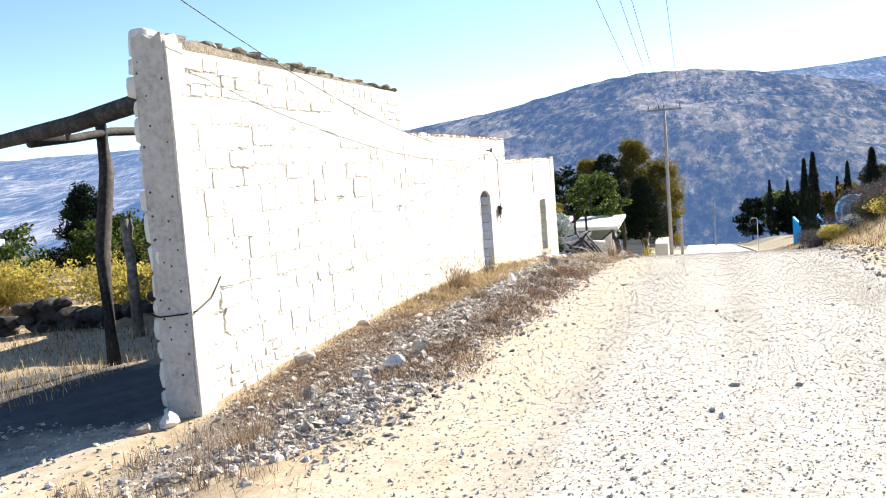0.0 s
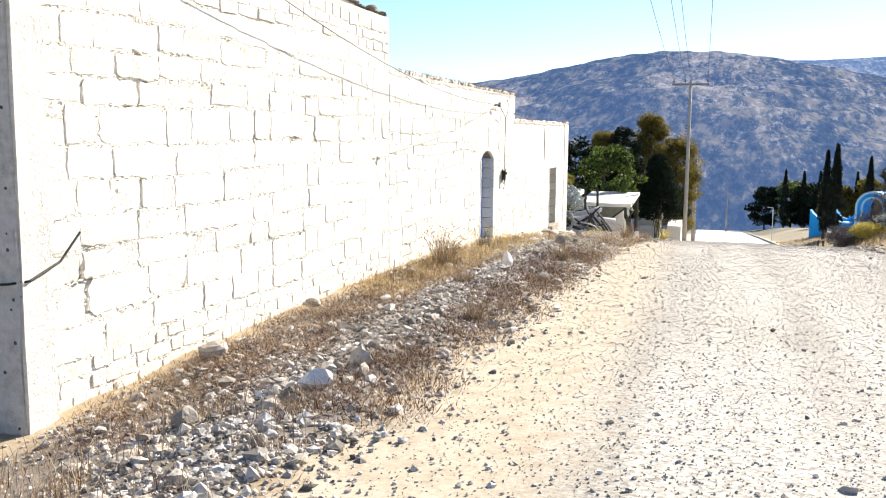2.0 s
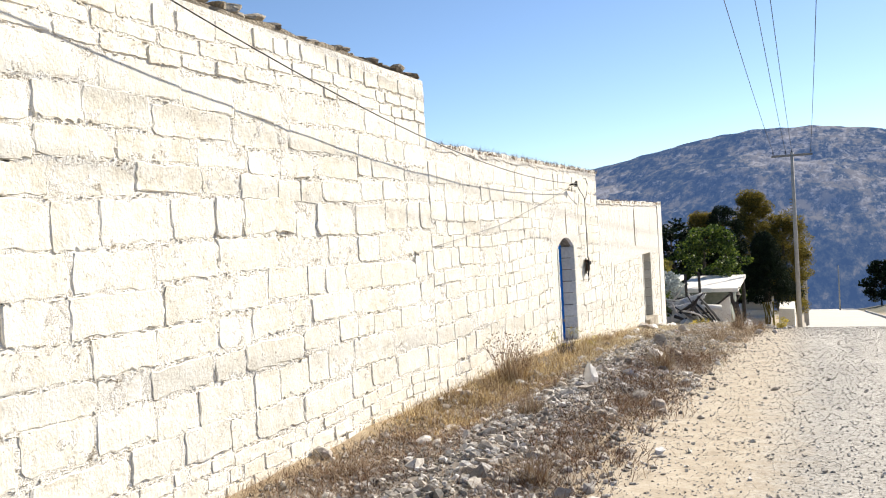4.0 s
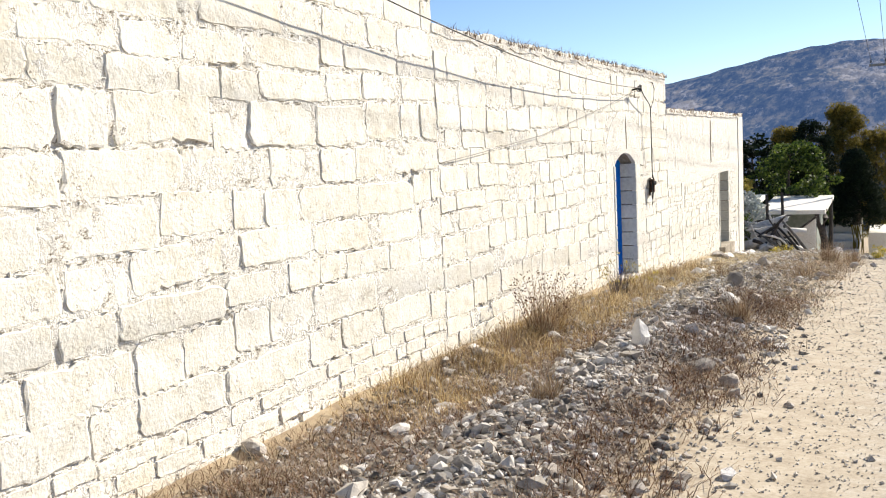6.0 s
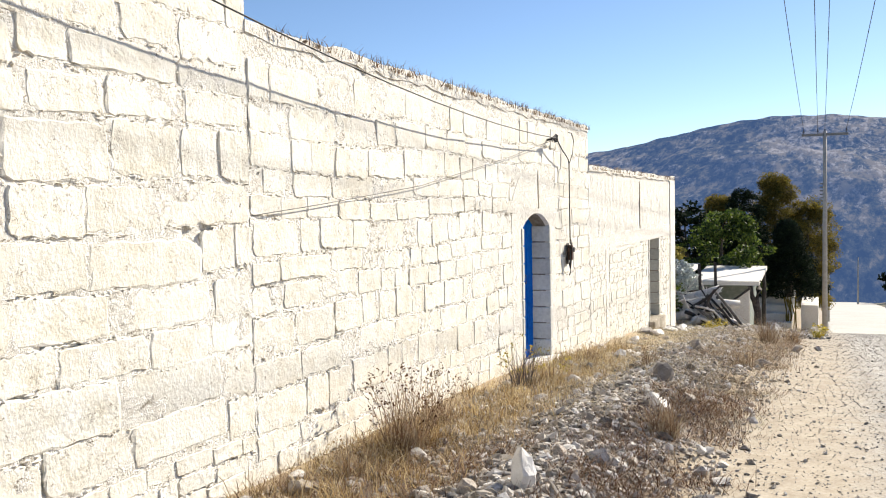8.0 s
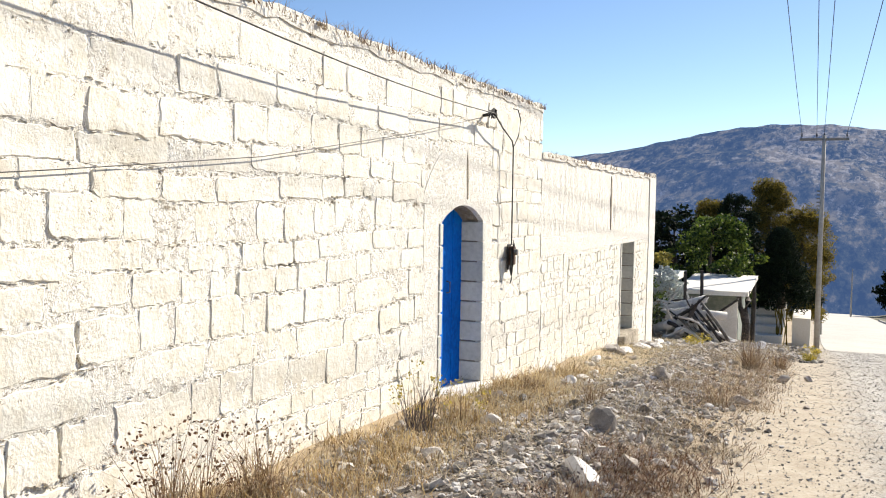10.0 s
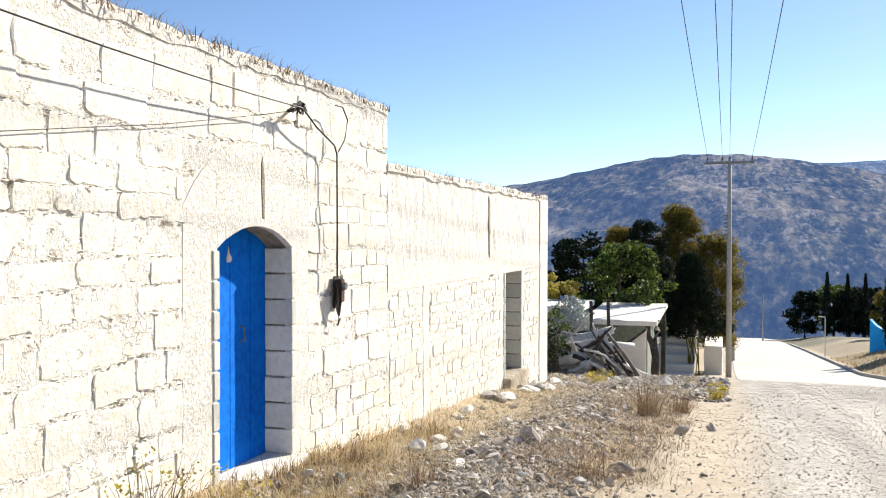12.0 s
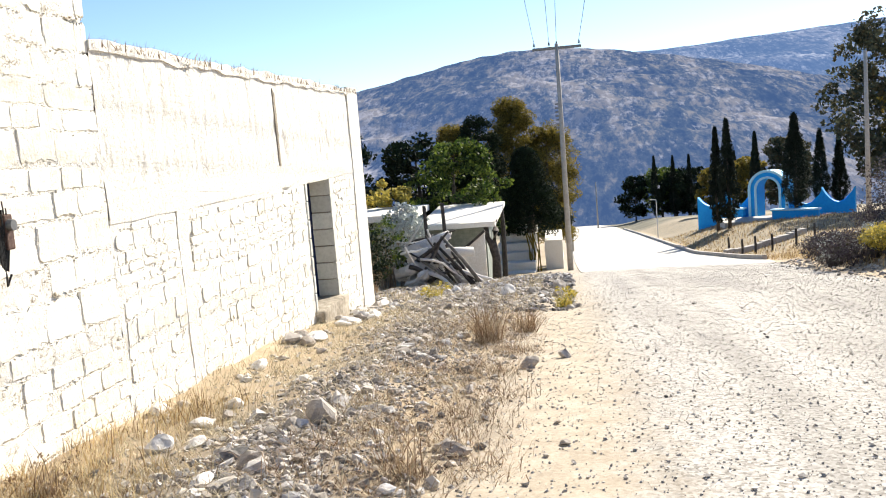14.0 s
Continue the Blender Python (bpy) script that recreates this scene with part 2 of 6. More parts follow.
def ground_material():
    m, t, b = nodes_of("earth_and_gravel", 0.95)
    pos = world_pos(t)
    fine, mid, broad = noise_node(t, 38, 6, 0.7, pos), noise_node(t, 5, 6, 0.65, pos), noise_node(t, 0.5, 5, 0.6, pos)

    def mask(name, lo=0.35, hi=0.65):
        a = t.nodes.new("ShaderNodeAttribute")
        a.attribute_name = name
        soft = math_node(t, "ADD", a.outputs["Fac"], math_node(t, "MULTIPLY", math_node(t, "SUBTRACT", mid, 0.5), 0.9))
        r = t.nodes.new("ShaderNodeMapRange")
        r.inputs["From Min"].default_value, r.inputs["From Max"].default_value = lo, hi
        t.links.new(soft, r.inputs["Value"])
        return r.outputs[0]

    earth = ramp_node(t, math_node(t, "ADD", math_node(t, "MULTIPLY", mid, 0.6), math_node(t, "MULTIPLY", fine, 0.4)),
                      [(0.3, (0.22, 0.165, 0.105)), (0.5, (0.38, 0.30, 0.20)), (0.7, (0.52, 0.44, 0.31))])
    road = ramp_node(t, math_node(t, "ADD", math_node(t, "MULTIPLY", fine, 0.7), math_node(t, "MULTIPLY", broad, 0.3)),
                     [(0.3, (0.23, 0.215, 0.19)), (0.5, (0.37, 0.35, 0.32)), (0.7, (0.49, 0.47, 0.435))])
    chips = t.nodes.new("ShaderNodeTexVoronoi")
    chips.inputs["Scale"].default_value = 46.0
    t.links.new(pos, chips.inputs["Vector"])
    sep = t.nodes.new("ShaderNodeSeparateColor")
    t.links.new(chips.outputs["Color"], sep.inputs[0])
    tone = ramp_node(t, sep.outputs[0], [(0.0, (0.42, 0.40, 0.38)), (0.22, (0.80, 0.79, 0.77)), (0.6, (1.0, 1.0, 1.0)), (1.0, (1.25, 1.25, 1.25))])
    road = mix_node(t, 0.85, road, mix_node(t, 1.0, road, tone, "MULTIPLY"))
    lane = t.nodes.new("ShaderNodeMapping")
    lane.inputs["Scale"].default_value = (1.9, 0.05, 1.0)
    t.links.new(pos, lane.inputs["Vector"])
    ruts = ramp_node(t, noise_node(t, 1.0, 3, 0.5, lane.outputs[0]), [(0.35, (0.80, 0.80, 0.80)), (0.6, (1.12, 1.12, 1.12))])
    road = mix_node(t, 1.0, road, ruts, "MULTIPLY")
    sand = ramp_node(t, math_node(t, "ADD", math_node(t, "MULTIPLY", fine, 0.5), math_node(t, "MULTIPLY", mid, 0.5)),
                     [(0.3, (0.24, 0.195, 0.14)), (0.5, (0.40, 0.34, 0.26)), (0.7, (0.53, 0.475, 0.39))])
    berm = ramp_node(t, math_node(t, "ADD", math_node(t, "MULTIPLY", fine, 0.6), math_node(t, "MULTIPLY", mid, 0.4)),
                     [(0.3, (0.10, 0.085, 0.065)), (0.5, (0.21, 0.18, 0.15)), (0.7, (0.36, 0.32, 0.28))])
    scrub = ramp_node(t, noise_node(t, 0.09, 8, 0.7, pos), [(0.35, (0.045, 0.05, 0.03)), (0.5, (0.12, 0.11, 0.07)), (0.68, (0.27, 0.24, 0.18))])
    # yard earth made dark and neutral to deepen the wall's shadow on it
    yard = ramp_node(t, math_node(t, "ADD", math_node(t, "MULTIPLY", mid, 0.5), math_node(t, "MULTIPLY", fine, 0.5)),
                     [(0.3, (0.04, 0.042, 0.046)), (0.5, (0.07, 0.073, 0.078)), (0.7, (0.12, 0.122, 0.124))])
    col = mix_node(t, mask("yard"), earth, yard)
    col = mix_node(t, mask("berm"), col, berm)
    col = mix_node(t, mask("sand", 0.15, 0.85), col, sand)
    col = mix_node(t, mask("road", 0.2, 0.8), col, road)
    col = mix_node(t, mask("scrub"), col, scrub)
    t.links.new(col, b.inputs["Base Color"])
    bump_node(t, b, math_node(t, "ADD", fine, math_node(t, "MULTIPLY", mid, 0.12)), 0.25, 0.006)
    return m


M_GROUND = ground_material()


def hill_material(name, low, mid_c, high, bare, air, haze_glow, bare_from=0.53):
    """Scrub-covered slopes far off: dark bushes, dry slopes, pale terraces and tracks, with blue haze put in as an even
    glow.
    """
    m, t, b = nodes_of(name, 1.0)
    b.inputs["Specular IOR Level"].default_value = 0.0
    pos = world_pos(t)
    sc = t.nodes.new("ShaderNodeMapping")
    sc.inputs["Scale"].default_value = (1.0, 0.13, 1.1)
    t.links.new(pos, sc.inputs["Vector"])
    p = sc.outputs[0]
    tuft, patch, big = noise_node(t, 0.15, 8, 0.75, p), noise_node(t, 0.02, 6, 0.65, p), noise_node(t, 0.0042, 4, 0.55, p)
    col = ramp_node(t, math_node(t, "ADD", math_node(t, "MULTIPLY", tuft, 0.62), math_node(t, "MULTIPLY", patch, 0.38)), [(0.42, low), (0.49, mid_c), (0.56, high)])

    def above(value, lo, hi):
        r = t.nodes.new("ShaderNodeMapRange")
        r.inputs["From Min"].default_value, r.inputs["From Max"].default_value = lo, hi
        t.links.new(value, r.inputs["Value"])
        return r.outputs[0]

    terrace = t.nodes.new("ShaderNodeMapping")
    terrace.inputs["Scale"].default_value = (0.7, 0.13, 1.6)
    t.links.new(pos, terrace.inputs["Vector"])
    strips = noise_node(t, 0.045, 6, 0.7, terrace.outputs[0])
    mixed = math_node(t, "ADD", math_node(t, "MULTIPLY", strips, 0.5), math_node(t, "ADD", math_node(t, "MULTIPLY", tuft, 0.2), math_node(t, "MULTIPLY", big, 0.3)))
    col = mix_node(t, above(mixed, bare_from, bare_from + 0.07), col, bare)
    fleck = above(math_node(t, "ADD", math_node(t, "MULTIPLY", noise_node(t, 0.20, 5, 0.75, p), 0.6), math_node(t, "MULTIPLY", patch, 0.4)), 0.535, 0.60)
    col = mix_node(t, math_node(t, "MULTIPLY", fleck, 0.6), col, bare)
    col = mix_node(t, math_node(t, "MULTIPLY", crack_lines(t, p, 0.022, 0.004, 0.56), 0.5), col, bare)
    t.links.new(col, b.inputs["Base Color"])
    # the slopes glow blue to stand in for the hazy air before them
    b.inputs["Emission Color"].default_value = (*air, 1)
    b.inputs["Emission Strength"].default_value = haze_glow
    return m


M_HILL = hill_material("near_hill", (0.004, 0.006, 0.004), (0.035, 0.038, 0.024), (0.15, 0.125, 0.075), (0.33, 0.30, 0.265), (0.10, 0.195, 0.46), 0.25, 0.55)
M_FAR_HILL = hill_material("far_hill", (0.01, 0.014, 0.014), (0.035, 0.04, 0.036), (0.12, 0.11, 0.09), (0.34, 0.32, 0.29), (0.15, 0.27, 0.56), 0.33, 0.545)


# ---- mesh helpers ----
def mesh_of(name, verts, faces, mat, smooth=False):
    me = bpy.data.meshes.new(name)
    me.from_pydata([tuple(v) for v in verts], [], [tuple(f) for f in faces])
    me.materials.append(mat)
    if smooth:
        me.polygons.foreach_set("use_smooth", [True] * len(me.polygons))
    me.update()
    return me


def big_mesh(name, verts, tris, mat, smooth=False):
    """A mesh from numpy arrays of corners and of triangles or quads."""
    me = bpy.data.meshes.new(name)
    n, k = tris.shape
    me.vertices.add(len(verts))
    me.vertices.foreach_set("co", np.asarray(verts, dtype=np.float32).ravel())
    me.loops.add(n * k)
    me.loops.foreach_set("vertex_index", np.asarray(tris, dtype=np.int32).ravel())
    me.polygons.add(n)
    me.polygons.foreach_set("loop_start", np.arange(0, n * k, k, dtype=np.int32))
    me.update(calc_edges=True)
    me.polygons.foreach_set("use_smooth", np.full(n, smooth))
    me.materials.append(mat)
    return me


def from_bm(name, bm, mat, smooth=False):
    me = bpy.data.meshes.new(name)
    bmesh.ops.recalc_face_normals(bm, faces=bm.faces)
    bm.to_mesh(me)
    bm.free()
    me.materials.append(mat)
    if smooth:
        me.polygons.foreach_set("use_smooth", [True] * len(me.polygons))
    return me


def part(name, bm, mat, parent, label="", smooth=False):
    """Links a bmesh, or a ready mesh, as one mesh object under a thing or a part."""
    me = from_bm(name, bm, mat, smooth) if isinstance(bm, bmesh.types.BMesh) else bm
    ob = new(name, me)
    ob.parent = parent
    if label:
        ob["label"] = label
    return ob


def thing(name, at, label, category, group="", kind="", turn=0.0, bm=None, mat=None, smooth=False):
    """A top-level thing: an Empty at its base, or a mesh when one is given."""
    data = None
    if bm is not None:
        data = from_bm(name, bm, mat, smooth) if isinstance(bm, bmesh.types.BMesh) else bm
    ob = new(name, data)
    ob.matrix_basis = pose(*at, 0, 0, turn)
    return tagged(ob, label, category, group, kind)


def box_bm(x0, x1, y0, y1, z0, z1, bevel=0.0, bm=None):
    bm = bm or bmesh.new()
    made = bmesh.ops.create_cube(bm, size=1.0)["verts"]
    for v in made:
        v.co = Vector(((x0 + x1) / 2 + v.co.x * (x1 - x0), (y0 + y1) / 2 + v.co.y * (y1 - y0), (z0 + z1) / 2 + v.co.z * (z1 - z0)))
    if bevel:
        edges = list({e for v in made for e in v.link_edges})
        bmesh.ops.bevel(bm, geom=edges, offset=bevel, segments=2, affect="EDGES", profile=0.5)
    return bm


def roughen(bm, amount, scale=3.0, cuts=0):
    if cuts:
        bmesh.ops.subdivide_edges(bm, edges=list(bm.edges), cuts=cuts, use_grid_fill=True)
    for v in bm.verts:
        v.co += noise.noise_vector(v.co * scale) * amount
    return bm


def prism_bm(outline, x0, x1):
    """A slab between x0 and x1 with an outline of (y, z) corners."""
    bm = bmesh.new()
    front = [bm.verts.new((x1, y, z)) for y, z in outline]
    back = [bm.verts.new((x0, y, z)) for y, z in outline]
    bm.faces.new(front)
    bm.faces.new(back[::-1])
    n = len(outline)
    for i in range(n):
        bm.faces.new((front[i], back[i], back[(i + 1) % n], front[(i + 1) % n]))
    bmesh.ops.triangulate(bm, faces=[f for f in bm.faces if len(f.verts) > 4])
    return bm


def tube_bm(points, radii, sides=8, bm=None):
    """A round bar along points, with a radius at each."""
    bm = bm or bmesh.new()
    pts = [Vector(p) for p in points]
    rings = []
    for i, p in enumerate(pts):
        d = (pts[min(i + 1, len(pts) - 1)] - pts[max(i - 1, 0)]).normalized()
        a = d.cross(Vector((0, 0, 1)))
        if a.length < 0.05:
            a = d.cross(Vector((1, 0, 0)))
        a.normalize()
        b = d.cross(a)
        r = radii[i] if isinstance(radii, (list, tuple)) else radii
        rings.append([bm.verts.new(p + (a * math.cos(k * math.tau / sides) + b * math.sin(k * math.tau / sides)) * r) for k in range(sides)])
    for r0, r1 in zip(rings, rings[1:]):
        for k in range(sides):
            bm.faces.new((r0[k], r0[(k + 1) % sides], r1[(k + 1) % sides], r1[k]))
    bm.faces.new(rings[0][::-1])
    bm.faces.new(rings[-1])
    return bm


# ---- shape of the land ----
def table(pairs):
    xs, zs = zip(*pairs)
    grid = np.arange(xs[0] - 20, xs[-1] + 20, 0.5)
    z = np.interp(grid, xs, zs)
    k = np.hanning(13)
    z = np.convolve(np.pad(z, 6, mode="edge"), k / k.sum(), mode="valid")
    return lambda y: np.interp(y, grid, z)


ROAD_Z = table([(-60, 2.2), (-20, 0.6), (0, -0.25), (7.3, -0.56), (9.5, -0.66), (15, -0.92), (22, -1.27), (25, -1.52), (32, -2.25), (40, -3.25), (55, -5.3), (70, -7.1), (107, -10.2), (160, -14.8), (260, -25), (420, -38), (900, -42)])
WALL_OFF = table([(-10, -0.2), (3, -0.38), (7.1, -0.36), (8, -0.22), (10, -0.07), (14.5, 0.06), (19.5, 0.16), (21.4, 0.06), (23.4, 0.04), (25, 0.1), (28, 0.2), (31.5, 0.12), (40, 0.0), (60, 0.0)])
BERM = table([(-10, 0.0), (3, 0.02), (8, 0.06), (14, 0.20), (20, 0.16), (25, 0.10), (32, 0.12), (44, 0.05), (50, 0.0)])
EDGE_R = table([(-30, 3.4), (8, 3.3), (14, 3.3), (22, 3.6), (30, 3.9), (38, 4.2), (48, 5.7), (55, 5.9), (300, 5.9)])
BANK_R = table([(-30, 0.9), (12, 0.8), (18, 0.9), (30, 1.3), (42, 1.3), (50, 0.7), (60, 0.5), (78, 1.2), (90, 1.12), (130, 1.2), (200, 0.3), (300, 0.0)])


def smooth01(v):
    v = np.clip(v, 0, 1)
    return v * v * (3 - 2 * v)


def land(x, y):
    """Height of the ground at x, y (arrays or numbers)."""
    x, y = np.asarray(x, dtype=float), np.asarray(y, dtype=float)
    z = ROAD_Z(y)
    near = smooth01((120 - y) / 60) * smooth01((40 + y) / 20)
    camber = -0.012 * np.clip(np.abs(x - 0.5) - 1.5, 0, 3) * near
    left = smooth01((-2.2 - x) / 2.3)
    z = z + camber + left * WALL_OFF(y) * near
    z = z + BERM(y) * np.exp(-((x + 3.0) / 0.62) ** 2) * near
    z = z - 0.05 * np.exp(-((x + 4.0) / 0.4) ** 2) * near * smooth01((y - 9) / 3)
    level = smooth01((-4.9 - x) / 1.2) * smooth01((24 - y) / 10) * near
    z = z * (1 - level) + level * (-0.95 - 0.035 * np.clip(-x - 6, 0, 60) + 0.0 * y)
    z = z - 0.06 * np.clip(-x - 9, 0, 200) * smooth01((y - 24) / 20)
    right = np.clip(x - EDGE_R(y), 0, None)
    z = z + BANK_R(y) * smooth01(right / np.where(y > 50, 6.0, 3.2)) + 0.05 * np.clip(right - 4, 0, 25) * near
    z = z + near * 0.02 * (np.sin(x * 3.1 + y * 1.3) * np.sin(y * 2.3 - x * 0.7) + 0.6 * np.sin(x * 7.3 - y * 5.1)) * np.where((x > -2.2) & (x < EDGE_R(y)), 0.25, 1.0)
    far = smooth01((np.hypot(x, y) - 160) / 400)
    return z * (1 - far) + far * (-38.0)


def spread(lo, hi, step, limit, ratio=1.16):
    a = list(np.arange(lo, hi + 1e-6, step))
    s = step
    while a[-1] < limit:
        s *= ratio
        a.append(a[-1] + s)
    s = step
    while a[0] > -limit:
        s *= ratio
        a.insert(0, a[0] - s)
    return np.array(a)


gx, gy = spread(-9.0, 7.0, 0.14, 2600), spread(-4.0, 60.0, 0.2, 2600)
GX, GY = np.meshgrid(gx, gy)
GZ = land(GX, GY)
gv = np.stack([GX.ravel(), GY.ravel(), GZ.ravel()], 1)
nx, ny = len(gx), len(gy)
gi = np.arange(nx * ny).reshape(ny, nx)
gq = np.stack([gi[:-1, :-1].ravel(), gi[:-1, 1:].ravel(), gi[1:, 1:].ravel(), gi[1:, :-1].ravel()], 1)
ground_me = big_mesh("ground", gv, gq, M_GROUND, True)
X, Y = GX.ravel(), GY.ravel()
R_EDGE = EDGE_R(Y)
MASKS = {
    "road": smooth01((X + 1.75) / 1.4) * smooth01((R_EDGE + 0.1 - X) / 0.5) * smooth01((140 - Y) / 20),
    "sand": smooth01((X + 2.6) / 0.7) * smooth01((-0.3 - X) / 0.9) + 0.9 * smooth01((-4.6 - X) / 0.5) * smooth01((7.1 - Y) / 0.6) * smooth01((X + 7.0) / 1.5),
    "berm": np.exp(-((X + 3.4) / 1.15) ** 4) * smooth01((Y - 4) / 2) * smooth01((52 - Y) / 4) * (1 - 0.55 * smooth01((Y - 18) / 6)),
    # covers the yard behind the wall with the colour darkened for shadow
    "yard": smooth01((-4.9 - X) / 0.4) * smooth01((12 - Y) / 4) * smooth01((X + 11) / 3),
    "scrub": np.maximum(smooth01((np.hypot(X, Y) - 90) / 60), 0.5 * smooth01((X - 6.3) / 0.6) * smooth01((Y - 57) / 3)),
}
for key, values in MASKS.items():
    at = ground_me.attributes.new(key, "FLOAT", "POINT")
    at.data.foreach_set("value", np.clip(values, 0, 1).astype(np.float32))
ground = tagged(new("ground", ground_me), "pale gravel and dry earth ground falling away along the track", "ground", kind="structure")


# ---- far hills ----
def hill(name, ridge, near_r, far_r, foot, mat, label, seed):
    """A long ridge round the valley: (bearing, height in degrees) along its crest."""
    az = np.radians(np.linspace(ridge[0][0], ridge[-1][0], 260))
    el = np.interp(np.degrees(az), [a for a, _ in ridge], [e for _, e in ridge])
    k = np.hanning(15)
    el = np.convolve(np.pad(el, 7, mode="edge"), k / k.sum(), mode="valid")
    rows = 60
    verts = np.zeros((rows + 14, len(az), 3))
    for i in range(rows + 14):
        u = min(1.0, i / (rows - 1))
        r = near_r + (far_r - near_r) * u + max(0, i - rows + 1) * 30
        for j in range(len(az)):
            p = Vector((math.sin(az[j]) * r, math.cos(az[j]) * r, 0))
            top = math.tan(radians(el[j])) * far_r + 1.0
            n = noise.fractal(p * 0.006 + Vector((seed, 0, 0)), 0.9, 2.1, 5)
            z = foot + (top - foot) * (u ** 0.85) + n * 16 * math.sin(math.pi * min(1, u)) + noise.noise(p * 0.06) * 1.6 - max(0, i - rows + 1) ** 1.3 * 2.0
            verts[i, j] = (p.x, p.y, z)
    n_r, n_a = verts.shape[:2]
    idx = np.arange(n_r * n_a).reshape(n_r, n_a)
    quads = np.stack([idx[:-1, :-1].ravel(), idx[:-1, 1:].ravel(), idx[1:, 1:].ravel(), idx[1:, :-1].ravel()], 1)
    return thing(name, (0, 0, 0), label, "hill", kind="structure", bm=big_mesh(name, verts.reshape(-1, 3), quads, mat, True))


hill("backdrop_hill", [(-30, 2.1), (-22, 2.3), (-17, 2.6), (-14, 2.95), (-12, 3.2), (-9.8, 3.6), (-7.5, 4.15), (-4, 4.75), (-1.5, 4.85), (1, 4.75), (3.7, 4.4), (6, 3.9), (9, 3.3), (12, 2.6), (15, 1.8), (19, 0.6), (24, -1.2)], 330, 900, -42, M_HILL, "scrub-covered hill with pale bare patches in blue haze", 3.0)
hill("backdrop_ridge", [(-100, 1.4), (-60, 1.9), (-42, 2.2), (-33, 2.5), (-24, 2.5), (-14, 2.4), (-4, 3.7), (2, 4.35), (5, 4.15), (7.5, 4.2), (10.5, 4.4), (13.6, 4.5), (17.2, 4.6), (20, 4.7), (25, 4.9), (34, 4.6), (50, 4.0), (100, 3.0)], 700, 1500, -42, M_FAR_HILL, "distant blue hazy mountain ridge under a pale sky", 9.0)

# ---- the walls beside the road ----
FACE, BACK = -4.70, -5.04
STEP_1, STEP_2, END = 14.45, 23.35, 32.1
TOP_1, TOP_2, TOP_3 = 2.68, 1.98, 1.40
D1_Y0, D1_Y1, D1_SILL, D1_SPRING, D1_APEX = 20.03, 21.17, -1.12, 0.575, 0.735
D2_Y0, D2_Y1, D2_SILL, D2_TOP = 28.6, 29.8, -1.60, 0.09


def ragged(y0, y1, z, step, amount):
    n = max(2, int((y1 - y0) / step))
    return [(y0 + (y1 - y0) * i / n, z + random.uniform(-amount, amount)) for i in range(n + 1)]


def arch_points(y0, y1, spring, apex, n=10):
    """Points over a low arch, from y0 to y1."""
    half, rise = (y1 - y0) / 2, apex - spring
    rad = (half * half + rise * rise) / (2 * rise)
    cy, cz = (y0 + y1) / 2, apex - rad
    a = math.asin(half / rad)
    return [(cy + rad * math.sin(-a + 2 * a * i / n), cz + rad * math.cos(-a + 2 * a * i / n)) for i in range(n + 1)]


def strip_wall(columns, x0, x1, bm=None):
    """A wall between x0 and x1 from columns of (y, foot, top); a y given twice makes a step or the side of an opening."""
    bm = bm or bmesh.new()
    rows = [[bm.verts.new((x, y, z)) for x, z in ((x1, lo), (x1, hi), (x0, hi), (x0, lo))] for y, lo, hi in columns]
    for a, b in zip(rows, rows[1:]):
        for k in range(4):
            quad = (a[k], a[(k + 1) % 4], b[(k + 1) % 4], b[k])
            if len({tuple(round(c, 5) for c in v.co) for v in quad}) == 4:
                bm.faces.new(quad)
    bm.faces.new(rows[0][::-1])
    bm.faces.new(rows[-1])
    return bm


def with_door(tops, y0, y1, foot, soffit):
    """Columns of a wall with one doorway: soffit is a list of (y, z) over it."""
    ty, tz = [p[0] for p in tops], [p[1] for p in tops]
    top = lambda y: float(np.interp(y, ty, tz))
    cols = [(y, foot, z) for y, z in tops if y < y0] + [(y0, foot, top(y0))]
    cols += [(y, z, top(y)) for y, z in soffit]
    cols += [(y1, foot, top(y1))] + [(y, foot, z) for y, z in tops if y > y1]
    return cols


random.seed(11)
CORE = FACE - 0.055
top_1 = [(y, z + 0.10 * (STEP_1 - y) / 7.4) for y, z in ragged(7.32, STEP_1, TOP_1, 0.3, 0.025)]
wall_1 = thing("wall_1", (0, 0, 0), "tall whitewashed rough stone wall with a ragged top", "wall", kind="structure",
               bm=strip_wall([(y, -2.2, z) for y, z in top_1], BACK, CORE), mat=M_MORTAR)
arch_1 = arch_points(D1_Y0, D1_Y1, D1_SPRING, D1_APEX)
wall_2 = thing("wall_2", (0, 0, 0), "whitewashed coursed stone house wall with an arched doorway", "wall", kind="structure",
               bm=strip_wall(with_door(ragged(STEP_1, STEP_2, TOP_2, 0.35, 0.015), D1_Y0, D1_Y1, -2.6, arch_1), BACK, CORE), mat=M_MORTAR)
wall_3 = thing("wall_3", (0, 0, 0), "whitewashed plastered rubble house wall with a square doorway", "wall", kind="structure",
               bm=strip_wall(with_door(ragged(STEP_2, END, TOP_3, 0.35, 0.012), D2_Y0, D2_Y1, -3.2, [(D2_Y0, D2_TOP), (D2_Y1, D2_TOP)]), BACK, CORE), mat=M_MORTAR)


